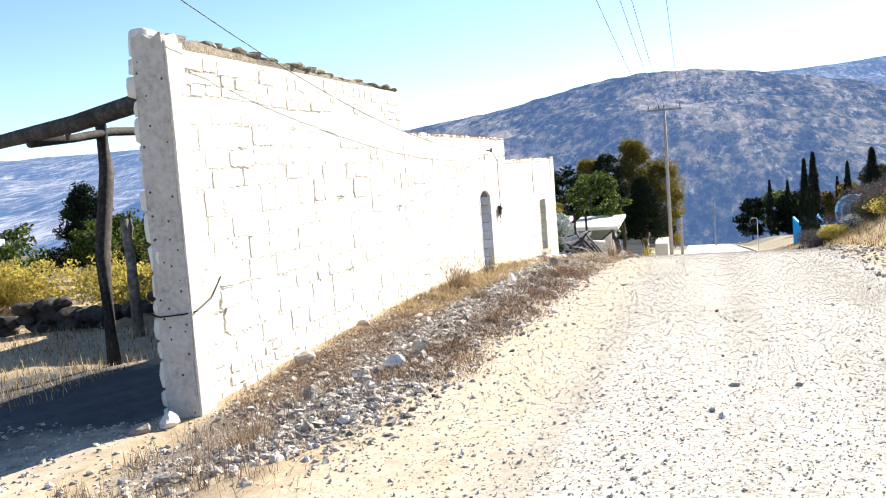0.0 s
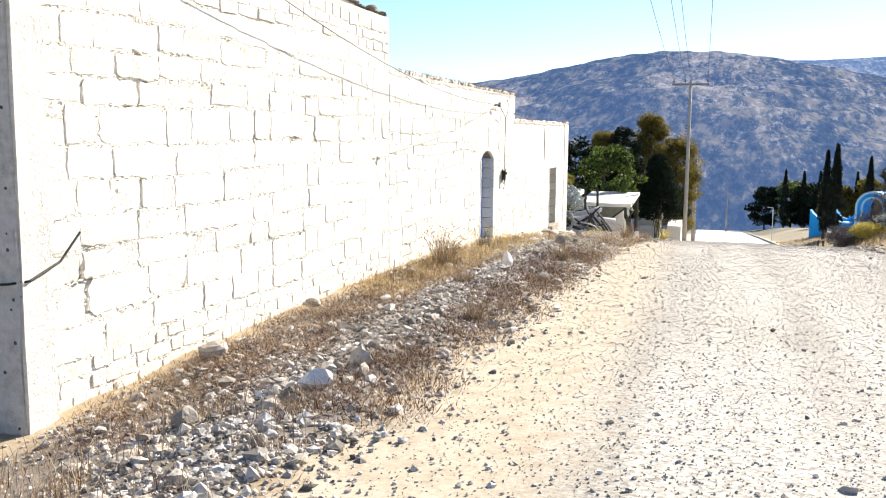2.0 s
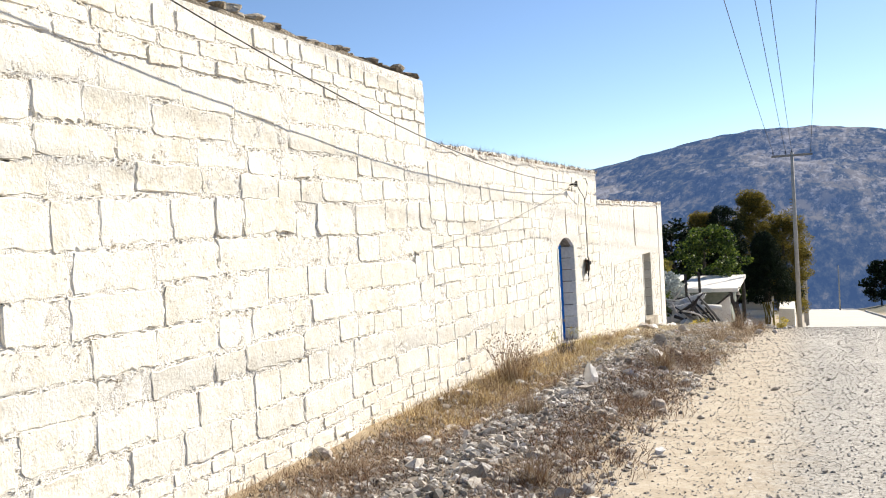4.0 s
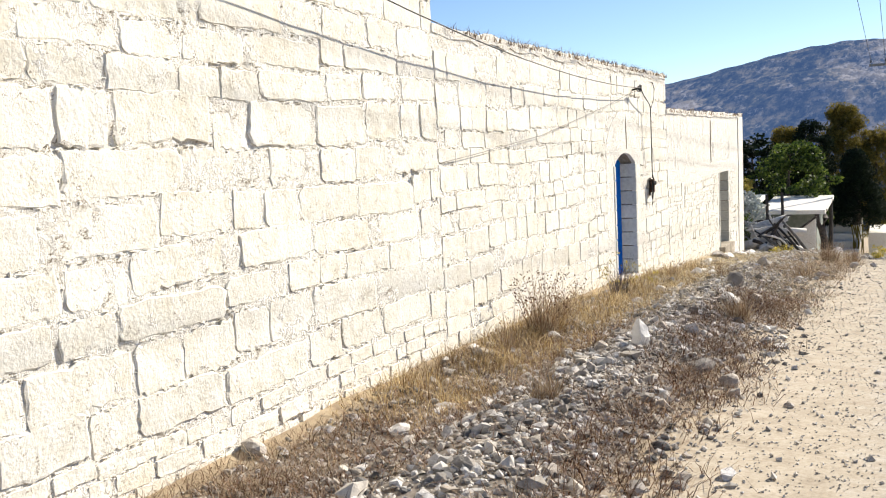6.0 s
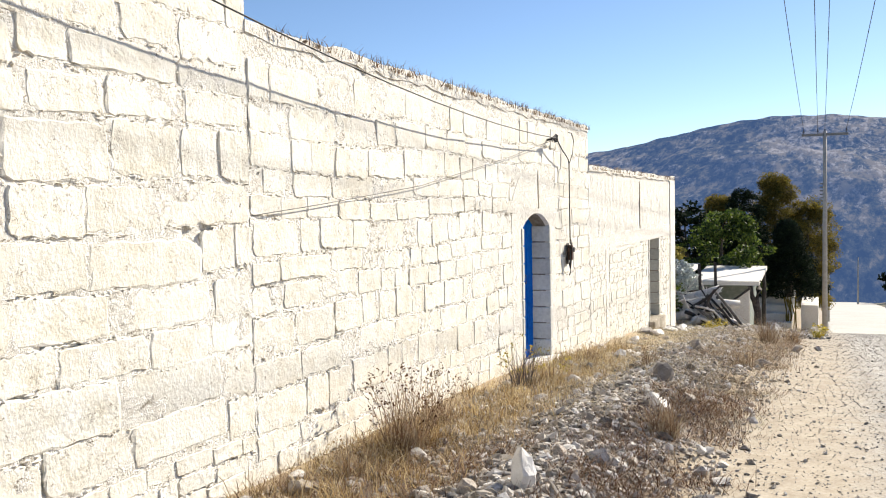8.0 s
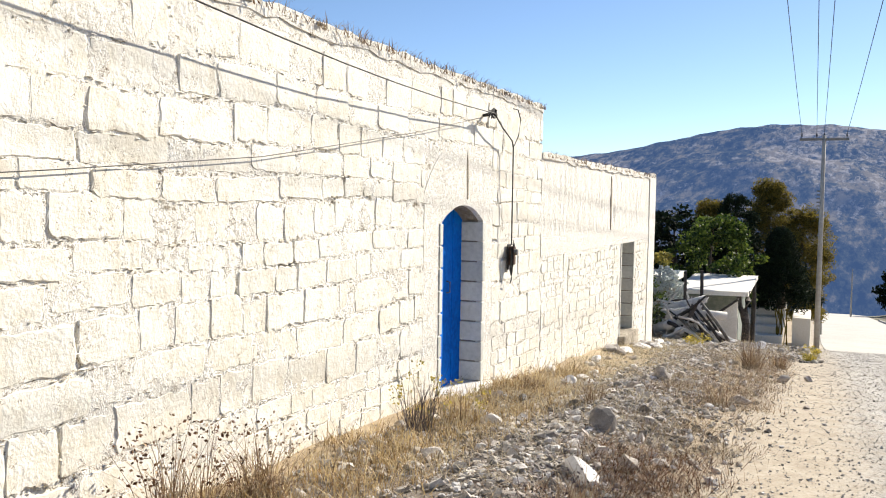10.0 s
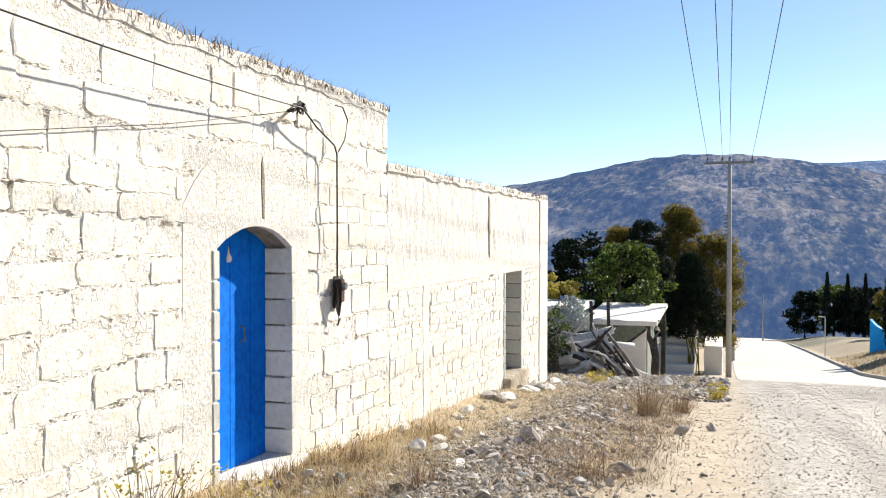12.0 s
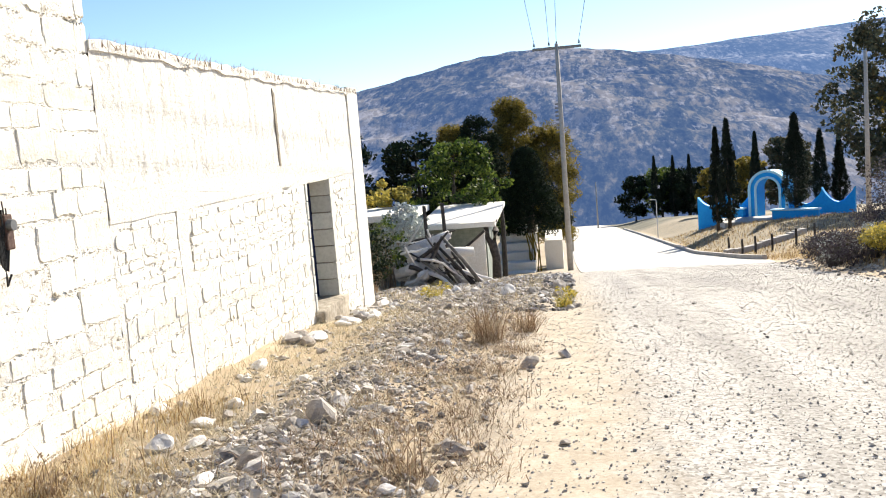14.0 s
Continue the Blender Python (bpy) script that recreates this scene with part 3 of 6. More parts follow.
def stone_mesh(name, mat, seed, inner=(12, 5), wild=1.0):
    """A rough squared stone face, one unit wide and high, the front towards +x: worn back along the top, crisp and ragged underneath."""
    rng = random.Random(seed)

    def stops(n, rim):
        return [-0.5, -0.5 + rim] + [(-0.5 + rim) + (1 - 2 * rim) * k / n for k in range(1, n)] + [0.5 - rim, 0.5]

    us, vs = stops(inner[0], 0.022), stops(inner[1], 0.045)
    nu, nv = len(us) - 1, len(vs) - 1
    verts, faces = [], []
    off = Vector((rng.uniform(0, 50), rng.uniform(0, 50), rng.uniform(0, 50)))
    skew = [rng.uniform(-0.05, 0.05) * wild for _ in range(2)]
    chip = [rng.uniform(0.0, 0.10) * wild for _ in range(4)]
    near_side, far_side, top_side = rng.uniform(0.7, 1.5), rng.uniform(0.6, 1.3), rng.uniform(0.9, 1.5)
    for j in range(nv + 1):
        for i in range(nu + 1):
            u, v = us[i], vs[j]
            corner = (abs(u) * 2) ** 5 * (abs(v) * 2) ** 5
            n = noise.noise_vector(Vector((u * 2.8, v * 1.8, 0)) + off)
            m = noise.noise(Vector((u * 6, v * 4, 1)) + off)
            k2 = noise.noise_vector(Vector((u * 17, v * 8, 4)) + off)
            back = max(near_side if i == 0 else 0.0, far_side if i == nu else 0.0, top_side if j == nv else 0.0, 0.55 if j == 0 else 0.0)
            depth = 1 + 0.3 * n.x + 0.25 * m - (back + 0.9 * k2.z if back else 0.0)
            c = chip[(u > 0) + 2 * (v > 0)]
            verts.append((depth, u * (1 - c * corner) + 0.035 * n.y + 0.03 * k2.x + skew[0] * v * 0.5, v * (1 - c * 1.5 * corner) + (0.06 * n.z + 0.10 * k2.y) * wild + skew[1] * u))

    def at(i, j):
        return j * (nu + 1) + i

    for j in range(nv):
        for i in range(nu):
            faces.append((at(i, j), at(i + 1, j), at(i + 1, j + 1), at(i, j + 1)))
    rim = [at(i, 0) for i in range(nu)] + [at(nu, j) for j in range(nv)] + [at(i, nv) for i in range(nu, 0, -1)] + [at(0, j) for j in range(nv, 0, -1)]
    base = len(verts)
    for k in rim:
        verts.append((-3.0, verts[k][1] * 1.0, verts[k][2] * 1.0))
    n = len(rim)
    for k in range(n):
        faces.append((rim[k], base + k, base + (k + 1) % n, rim[(k + 1) % n]))
    return mesh_of(name, verts, faces, mat, False)


STONES = [stone_mesh("stone", M_STONE, s) for s in range(30)]
RUBBLE_STONES = [stone_mesh("stone", M_STONE, 60 + s, (6, 4), 2.8) for s in range(18)]


def set_stone(parent, meshes, rng, y, z, w, h, proud, name="stone", x=FACE):
    ob = new(name, rng.choice(meshes))
    ob.parent = parent
    ob.matrix_basis = (Matrix.Translation((x + rng.uniform(-0.004, 0.003), y, z)) @ Euler((radians(rng.gauss(0, 0.9)), radians(rng.gauss(0, 0.7)), radians(rng.gauss(0, 0.5)))).to_matrix().to_4x4()
                       @ Matrix.Diagonal((proud, w, h, 1)))
    return ob


CHINKS = {"wall_1": [], "wall_2": [], "wall_3": []}


def lay_courses(parent, rng, y0, y1, z0, z1, widths, heights, proud, gap, holes=(), base=None, meshes=None):
    """Rough courses of stones; holes are (y0, y1, z0, z1) left free."""
    z, count = z0, 0
    while z < z1 - 0.06:
        h = min(rng.uniform(*heights), z1 - z)
        y = y0 + rng.uniform(-0.15, 0.0)
        while y < y1 - 0.05:
            w = rng.uniform(*widths)
            w = min(w, y1 - y) if y + w > y1 - 0.12 else w
            lo, hi = max(y, y0), y + w
            wave = 0.025 * math.sin(y * 1.7 + z * 3)
            cz = z + h / 2 + wave + rng.uniform(-0.012, 0.012)
            blocked = any(lo < b and hi > a and cz + h * 0.45 > c and cz - h * 0.45 < d for a, b, c, d in holes)
            if blocked:
                for a, b, c, d in holes:
                    if cz + h * 0.45 > c and cz - h * 0.45 < d:
                        if lo < a < hi:
                            hi = a
                        elif lo < b < hi:
                            lo = b
                        elif lo >= a and hi <= b:
                            hi = lo
            buried = base is not None and cz + h / 2 < base((lo + hi) / 2) - 0.06
            if hi - lo > 0.09 and not buried:
                set_stone(parent, meshes or STONES, rng, (lo + hi) / 2, cz, hi - lo - gap * (rng.uniform(0.1, 0.9) if rng.random() < 0.6 else rng.uniform(0.9, 2.6)), h - gap * rng.uniform(0.5, 1.7), proud * rng.uniform(0.5, 1.4))
                count += 1
                for _ in range(int((hi - lo) / 0.05)):
                    CHINKS[parent.name].append((rng.uniform(lo, hi), cz - h / 2 + rng.gauss(0, 0.009), 1.0))
                for _ in range(int(h / 0.09)):
                    CHINKS[parent.name].append((lo + rng.gauss(0, 0.008), cz + rng.uniform(-h, h) / 2, 0.7))
            y += w
        z += h
    return count


def mortar_skin(parent, y0, y1, z0, z1, amount, seed, mat, holes=(), cell=0.032, streak=1.0, cover=0.35):
    """The uneven pointing between the stones: a knobbly sheet smeared up to their faces, fallen out here and there."""
    ny, nz = int((y1 - y0) / cell), int((z1 - z0) / cell)
    verts, faces = [], []
    for j in range(nz + 1):
        for i in range(ny + 1):
            y, z = y0 + (y1 - y0) * i / ny, z0 + (z1 - z0) * j / nz
            p = Vector((y, z * streak, seed))
            n = noise.fractal(p * 1.6, 0.9, 2.0, 4) + 0.45 * noise.noise(p * 9)
            hollow = max(0.0, n - cover) * 0.07
            verts.append((FACE + 0.0015 + amount * (noise.noise(p * 7) + 0.9 * noise.noise(p * 17)) - min(0.05, hollow), y, z))
    for j in range(nz):
        for i in range(ny):
            y, z = y0 + (y1 - y0) * (i + 0.5) / ny, z0 + (z1 - z0) * (j + 0.5) / nz
            if not any(a < y < b and c < z < d for a, b, c, d in holes):
                q = j * (ny + 1) + i
                faces.append((q, q + 1, q + ny + 2, q + ny + 1))
    return part("pointing", mesh_of("pointing", verts, faces, mat, True), None, parent)


def wall_foot(y):
    return float(land(-4.6, y))


# corner pillar at the free end of the tall wall
random.seed(5)
pillar = thing("corner_pillar", (0, 0, 0), "rough grey concrete pillar closing the end of the stone wall", "pillar", kind="structure")
bm = box_bm(-4.99, -4.652, 7.05, 7.33, -1.6, 2.76)
bmesh.ops.subdivide_edges(bm, edges=list(bm.edges), cuts=14, use_grid_fill=True)
for v in bm.verts:
    n = noise.fractal(v.co * 5, 0.8, 2.0, 4)
    v.co += noise.noise_vector(v.co * 3.0) * 0.012 + Vector((n, -n, 0)) * 0.012
    if v.co.z > 2.7:
        v.co.z += 0.06 * noise.noise(v.co * 9)
part("shaft", bm, M_PILLAR, pillar)
bm = box_bm(-4.66, -4.632, 7.075, 7.36, -1.5, 2.70)
bmesh.ops.subdivide_edges(bm, edges=list(bm.edges), cuts=9, use_grid_fill=True)
roughen(bm, 0.009, 6)
part("whitewash", bm, M_PLASTER, pillar, "white limewash on the road side of the pillar")
rng = random.Random(3)
z = -1.0
while z < 2.7:
    h = rng.uniform(0.16, 0.3)
    bm = bmesh.new()
    bmesh.ops.create_icosphere(bm, subdivisions=2, radius=0.5)
    off = Vector((z * 7, 2, 3))
    for v in bm.verts:
        q = v.co * 1.0
        q = Vector([math.copysign(abs(c * 2) ** 0.32 * 0.5, c) for c in q])
        v.co = q + noise.noise_vector(q * 2.5 + off) * 0.07
    ob = part("toothing_stone", bm, M_STONE, pillar, smooth=True)
    ob.matrix_basis = Matrix.Translation((-4.95 + rng.uniform(-0.035, 0.01), 7.20 + rng.uniform(-0.02, 0.02), z + h / 2)) @ Matrix.Rotation(radians(rng.uniform(-4, 4)), 4, "Y") @ Matrix.Diagonal((rng.uniform(0.18, 0.26), 0.27, h * 0.98, 1))
    z += h
bm = tube_bm([(-5.1, 7.03, 0.14), (-4.95, 7.02, 0.10), (-4.7, 7.02, 0.12), (-4.615, 7.12, 0.13), (-4.60, 7.4, 0.22), (-4.60, 7.62, 0.40)], 0.009, 6)
thing("loose_wire", (0, 0, 0), "thin dark wire bent round the concrete pillar", "wire", bm=bm, mat=M_WIRE)

# roof, back and cross walls of the two rooms behind the front
def plain_box(name, x0, x1, y0, y1, z0, z1, mat, label, category):
    bm = box_bm(x0, x1, y0, y1, z0, z1)
    bmesh.ops.subdivide_edges(bm, edges=list(bm.edges), cuts=5, use_grid_fill=True)
    roughen(bm, 0.008, 1.7)
    return thing(name, (0, 0, 0), label, category, kind="structure", bm=bm, mat=mat)


plain_box("wall_back", -9.2, -8.85, STEP_1, END, -3.2, 1.35, M_PLASTER, "plain lime-plastered rear wall of the stone house", "wall")
plain_box("wall_south", -8.85, BACK - 0.003, STEP_1 + 0.02, STEP_1 + 0.36, -2.6, 1.9, M_PLASTER, "whitewashed cross wall at the taller room", "wall")
plain_box("wall_middle", -8.85, BACK - 0.003, STEP_2 - 0.36, STEP_2 - 0.02, -3.0, 1.9, M_PLASTER, "whitewashed cross wall between two rooms", "wall")
plain_box("wall_north", -8.85, BACK - 0.003, END - 0.36, END - 0.02, -3.2, 1.33, M_PLASTER, "whitewashed end wall of the lower room", "wall")
plain_box("roof_high", -8.85, BACK - 0.003, STEP_1 + 0.37, STEP_2 - 0.37, 1.55, 1.72, M_CONCRETE, "flat grey concrete roof slab behind a parapet", "roof")
plain_box("roof_low", -8.85, BACK - 0.003, STEP_2 - 0.01, END - 0.37, 1.0, 1.17, M_CONCRETE, "lower flat grey concrete roof slab", "roof")


# ---- doors ----
def plank_door(name, y0, y1, sill, spring, apex, x, label, planks, paint):
    door = thing(name, (x, (y0 + y1) / 2, sill), label, "door", kind="structure")
    cy = (y0 + y1) / 2
    if apex > spring:
        tops = arch_points(y0, y1, spring, apex, 40)
        top_at = lambda y: float(np.interp(y, [p[0] for p in tops], [p[1] for p in tops])) + 0.04
    else:
        top_at = lambda y: spring + 0.02
    rng = random.Random(len(name) * 7 + planks)
    w = (y1 - y0 + 0.08) / planks
    for i in range(planks):
        a, b = y0 - 0.04 + i * w + 0.004, y0 - 0.04 + (i + 1) * w - 0.004
        n = 6
        outline = [(a - cy, -0.01), (b - cy, -0.01)]
        outline += [(b + (a - b) * k / n - cy, top_at(b + (a - b) * k / n) - sill) for k in range(n + 1)]
        bm = prism_bm(outline, -0.035, rng.uniform(-0.002, 0.004))
        part("plank", bm, paint, door)
    for h in (0.25, 0.62):
        bm = box_bm(-0.07, -0.036, y0 - cy + 0.03, y1 - cy - 0.03, (spring - sill) * h, (spring - sill) * h + 0.11, 0.006)
        part("rail", bm, paint, door)
    bm = tube_bm([(0.005, y1 - cy - 0.42, 0.96), (0.04, y1 - cy - 0.42, 0.97), (0.04, y1 - cy - 0.42, 1.07), (0.005, y1 - cy - 0.42, 1.08)], 0.008, 6)
    part("handle", bm, M_STEEL, door, "small dark iron pull")
    return door


door_1 = plank_door("door_1", D1_Y0, D1_Y1, D1_SILL, D1_SPRING, D1_APEX, -4.93, "closed bright blue plank door under a low arch", 4, M_BLUE)
# a pale moon-shaped piece near the door top, added for a bright cut-out hole
outer = [(-0.055, -0.06), (-0.02, -0.075), (0.03, -0.07), (0.055, -0.045), (0.05, -0.02), (0.02, 0.0), (0.0, 0.04), (-0.012, 0.085), (-0.03, 0.03), (-0.045, -0.01)]
part("moon_mark", prism_bm([(y * 0.7 - 0.02, z * 0.75 + (D1_APEX - D1_SILL) - 0.22) for y, z in outer], 0.003, 0.008), M_PLASTER, door_1, "pale drop-shaped piece in place of a hole in the door")
door_2 = plank_door("door_2", D2_Y0, D2_Y1, D2_SILL, D2_TOP, D2_TOP, -4.98, "closed blue plank door in a square opening, darkened for shade", 6, M_BLUE_SHADED)


def jamb(parent, y_face, sign, z0, z1, courses, rng):
    """Blocks of one side of a doorway, as deep as the reveal."""
    h = (z1 - z0) / courses
    for k in range(courses):
        bm = box_bm(-0.165, 0.165, -0.04, 0.04, -h / 2 + 0.006, h / 2 - 0.006, 0.008)
        roughen(bm, 0.006, 7)
        ob = part("block", bm, M_BLOCK, parent)
        ob.matrix_basis = pose(-4.85, y_face + sign * (0.022 + rng.uniform(-0.005, 0.005)), z0 + h * (k + 0.5), 0, 0, rng.uniform(-1.5, 1.5))


rng = random.Random(8)
jamb(wall_2, D1_Y1, 1, D1_SILL, D1_SPRING - 0.01, 8, rng)
jamb(wall_2, D1_Y0, -1, D1_SILL, D1_SPRING - 0.01, 8, rng)
jamb(wall_3, D2_Y1, 1, D2_SILL, D2_TOP, 7, rng)
jamb(wall_3, D2_Y0, -1, D2_SILL, D2_TOP, 7, rng)


def sill_block(y0, y1, z, drop, name, mat, label):
    bm = box_bm(-5.0, -4.58, y0 - 0.1, y1 + 0.1, z - drop, z, 0.025)
    bmesh.ops.subdivide_edges(bm, edges=list(bm.edges), cuts=3, use_grid_fill=True)
    roughen(bm, 0.02, 4)
    thing(name, (0, 0, 0), label, "sill", kind="structure", bm=bm, mat=mat, smooth=True)


sill_block(D1_Y0, D1_Y1, D1_SILL + 0.01, 0.5, "door_sill", M_PLASTER, "whitewashed stone threshold under the arched door")
sill_block(D2_Y0, D2_Y1, D2_SILL + 0.01, 0.6, "door_sill", M_CAP, "crumbling stone threshold under the square doorway")

# plaster surround of the arched doorway and plaster seams
def patch_bm(outline, depth=0.035, x=None, cell=0.09):
    """A thin plaster skin with a wavy face."""
    bm = prism_bm(outline, 0.0, depth)
    for _ in range(2):
        long_edges = [e for e in bm.edges if e.calc_length() > cell * 2]
        if long_edges:
            bmesh.ops.subdivide_edges(bm, edges=long_edges, cuts=2)
    for v in bm.verts:
        n = noise.noise_vector(v.co * 4.0)
        v.co += Vector((n.x * 0.004, n.y * 0.02, n.z * 0.02))
    bm.transform(Matrix.Translation((FACE if x is None else x, 0, 0)))
    return bm


arch_out = arch_points(D1_Y0 - 0.42, D1_Y1 + 0.30, D1_SPRING + 0.28, D1_APEX + 0.62)
band = with_door(arch_out, D1_Y0, D1_Y1, -1.5, arch_1)
bm = strip_wall(band, CORE, FACE + 0.005)
bmesh.ops.subdivide_edges(bm, edges=[q for q in bm.edges if q.calc_length() > 0.25], cuts=5, use_grid_fill=True)
roughen(bm, 0.004, 5)
part("seam", patch_bm([(20.67, 0.80), (20.70, 0.79), (20.71, 1.08), (20.68, 1.26), (20.66, 1.20)], 0.008), M_MORTAR, wall_2, "brown crumbling crack over the doorway")
part("plaster_band", bm, M_PLASTER, wall_2, "smooth white plaster round the doorway")
part("lintel_band", patch_bm([(23.352, 0.08), (27.0, 0.09), (31.42, 0.10), (31.42, 0.34), (27.0, 0.335), (23.352, 0.33)], 0.008), M_PLASTER, wall_3, "long smooth concrete lintel")
part("seam", patch_bm([(27.57, 0.35), (27.64, 0.35), (27.63, 1.2), (27.55, 1.25)], 0.012), M_MORTAR, wall_3, "rough brown vertical repair seam")
part("seam", patch_bm([(24.55, -1.9), (24.72, -1.9), (24.75, 0.1), (24.52, 0.1)], 0.006), M_PLASTER, wall_3)
part("end_pillar", patch_bm([(31.35, -2.5), (END + 0.02, -2.5), (END + 0.02, 1.46), (31.4, 1.44)], 0.02), M_PLASTER, wall_3, "plastered end pillar of the wall")
part("cornice", patch_bm(ragged(STEP_2, END, TOP_3 - 0.07, 0.25, 0.02) + ragged(STEP_2, END, TOP_3 + 0.02, 0.25, 0.018)[::-1], 0.02), M_POINTING, wall_3)

# ---- lamps and fittings on the wall ----
meter = thing("electric_meter", (-4.642, 21.98, 0.15), "rusty brown electric meter box on the white wall", "meter")
meter.matrix_basis = meter.matrix_basis @ Matrix.Diagonal((0.8, 0.8, 0.8, 1))
part("box", box_bm(-0.03, 0.05, -0.03, 0.07, -0.10, 0.16, 0.012), M_RUST, meter)
part("back_board", box_bm(-0.045, -0.028, -0.05, 0.09, -0.17, 0.19, 0.006), M_WOOD, meter)
bm = bmesh.new()
bmesh.ops.create_cone(bm, cap_ends=True, segments=16, radius1=0.045, radius2=0.04, depth=0.04, matrix=pose(0.07, 0.015, 0.08, 0, 90, 0))
part("dial", bm, M_STEEL, meter, "round dull metal meter dial")
rng = random.Random(14)
for k in range(9):
    y0, z0 = -0.13 + 0.017 * k, rng.uniform(0.12, 0.26)
    part("cable_loop", tube_bm([(0.02 + rng.uniform(0, 0.03), y0, z0), (0.04, y0 + rng.uniform(-0.01, 0.01), 0.05), (0.03, y0 * 0.8, -0.12), (0.02, y0 * 0.5 - 0.02, rng.uniform(-0.26, -0.2)), (0.01, y0 * 0.4 - 0.03, -0.16)], 0.006, 5), M_WIRE, meter)
part("cable_tail", tube_bm([(0.02, -0.05, -0.17), (0.03, -0.06, -0.3), (0.0, -0.02, -0.36), (0.01, 0.03, -0.28)], 0.008, 6), M_WIRE, meter)
bm = tube_bm([(-4.60, 21.86, 0.3), (-4.605, 21.87, 0.8), (-4.60, 21.85, 1.38), (-4.60, 21.80, 1.45), (-4.59, 21.62, 1.50), (-4.58, 21.4, 1.56), (-4.57, 21.12, 1.68)], 0.008, 6)
tube_bm([(-4.60, 21.88, 1.40), (-4.59, 22.0, 1.52), (-4.58, 22.04, 1.70), (-4.58, 21.93, 1.80), (-4.59, 21.8, 1.80)], 0.006, 6, bm)
thing("meter_cable", (0, 0, 0), "black cable running up the wall from the meter", "cable", bm=bm, mat=M_WIRE)
bm = tube_bm([(-4.72, 21.1, 1.66), (-4.58, 21.1, 1.68), (-4.55, 21.1, 1.72)], 0.016, 6)
for k in range(9):
    a = k * 0.7
    tube_bm([(-4.57, 21.1 + 0.09 * math.cos(a), 1.67 + 0.04 * math.sin(a)), (-4.56, 21.06 + 0.05 * math.cos(a + 1.8), 1.68 + 0.05 * math.sin(a + 1.8)), (-4.57, 21.0 + 0.11 * math.cos(a + 3.4), 1.66 + 0.04 * math.sin(a + 3.4))], 0.007, 5, bm)
thing("cable_hook", (0, 0, 0), "iron hook with a tangle of black cable ends", "hook", bm=bm, mat=M_WIRE)


def hang(a, b, sag, n=24):
    a, b = Vector(a), Vector(b)
    return [a.lerp(b, i / n) - Vector((0, 0, sag * 4 * (i / n) * (1 - i / n))) for i in range(n + 1)]


thing("service_cable", (0, 0, 0), "black overhead cable dropping to the hook on the wall", "cable",
      bm=tube_bm(hang((-4.56, 21.1, 1.68), (-4.2, -12.0, 10.1), 2.27, 40), 0.0055, 6), mat=M_WIRE)
thing("wall_wire", (0, 0, 0), "thin slack wire strung along the stone wall", "wire",
      bm=tube_bm([(-4.57, 21.1, 1.67), (-4.64, 20.6, 1.57), (-4.672, 19.4, 1.36), (-4.672, 18.0, 1.16), (-4.672, 17.0, 1.02), (-4.672, 15.3, 0.87), (-4.675, 14.6, 0.815), (-4.70, 14.46, 0.80)], 0.0032, 6), mat=M_WIRE)


# ---- utility poles ----
def utility_pole(at, height, label, arm=True, group="poles along the road"):
    pole = thing("utility_pole", at, label, "pole", group)
    part("shaft", tube_bm([(0, 0, -0.4), (0, 0, height * 0.5), (0, 0, height)], [0.125, 0.10, 0.075], 12), M_POLE, pole, smooth=True)
    if arm:
        part("crossarm", box_bm(-0.98, 0.98, -0.055, 0.055, height - 0.22, height - 0.11, 0.008), M_STEEL, pole, "steel crossarm")
        for k, dx in enumerate((-0.9, -0.3, 0.0, 0.9)):
            bm = tube_bm([(dx, 0, height - 0.11), (dx, 0, height - 0.02)], 0.012, 6)
            for zz, r in ((0.0, 0.055), (0.05, 0.04), (0.09, 0.03)):
                bmesh.ops.create_cone(bm, cap_ends=True, segments=10, radius1=r, radius2=r * 0.7, depth=0.045, matrix=pose(dx, 0, height - 0.02 + zz))
            part("insulator", bm, M_CERAMIC, pole)
        for k in range(8):
            bm = box_bm(-0.22, -0.08, -0.03, 0.03, -0.03, 0.03, 0.006)
            part("step_bolt", bm, M_STEEL, pole).location = (0, 0, height * 0.62 + k * 0.16)
    return pole


POLE_X, POLE_Y = -1.27, 55.0
pole_z = float(land(POLE_X, POLE_Y))
POLE_H = 3.95 - pole_z
utility_pole((POLE_X, POLE_Y, pole_z), POLE_H, "tall grey concrete utility pole with a crossarm beside the road")
utility_pole((POLE_X, -16.0, float(land(POLE_X, -16))), 8.6, "tall grey concrete utility pole with a crossarm beside the road")
utility_pole((-0.95, 82.0, float(land(-0.95, 82))), 7.2, "thin grey utility pole further down the road", False)
utility_pole((-1.1, 90.0, float(land(-1.1, 90))), 7.6, "thin grey utility pole further down the road", False)
utility_pole((3.4, 150.0, float(land(3.4, 150))), 6.6, "thin pale utility pole far down the road", False)
back_top = float(land(POLE_X, -16)) + 8.6
for dx in (-0.9, -0.3, 0.0, 0.9):
    thing("power_line", (0, 0, 0), "thin overhead power line strung between utility poles", "power line", "power lines",
          bm=tube_bm(hang((POLE_X + dx, POLE_Y, 4.05), (POLE_X + dx, -16.0, back_top + 0.12), 0.75, 30), 0.009, 5), mat=M_WIRE)


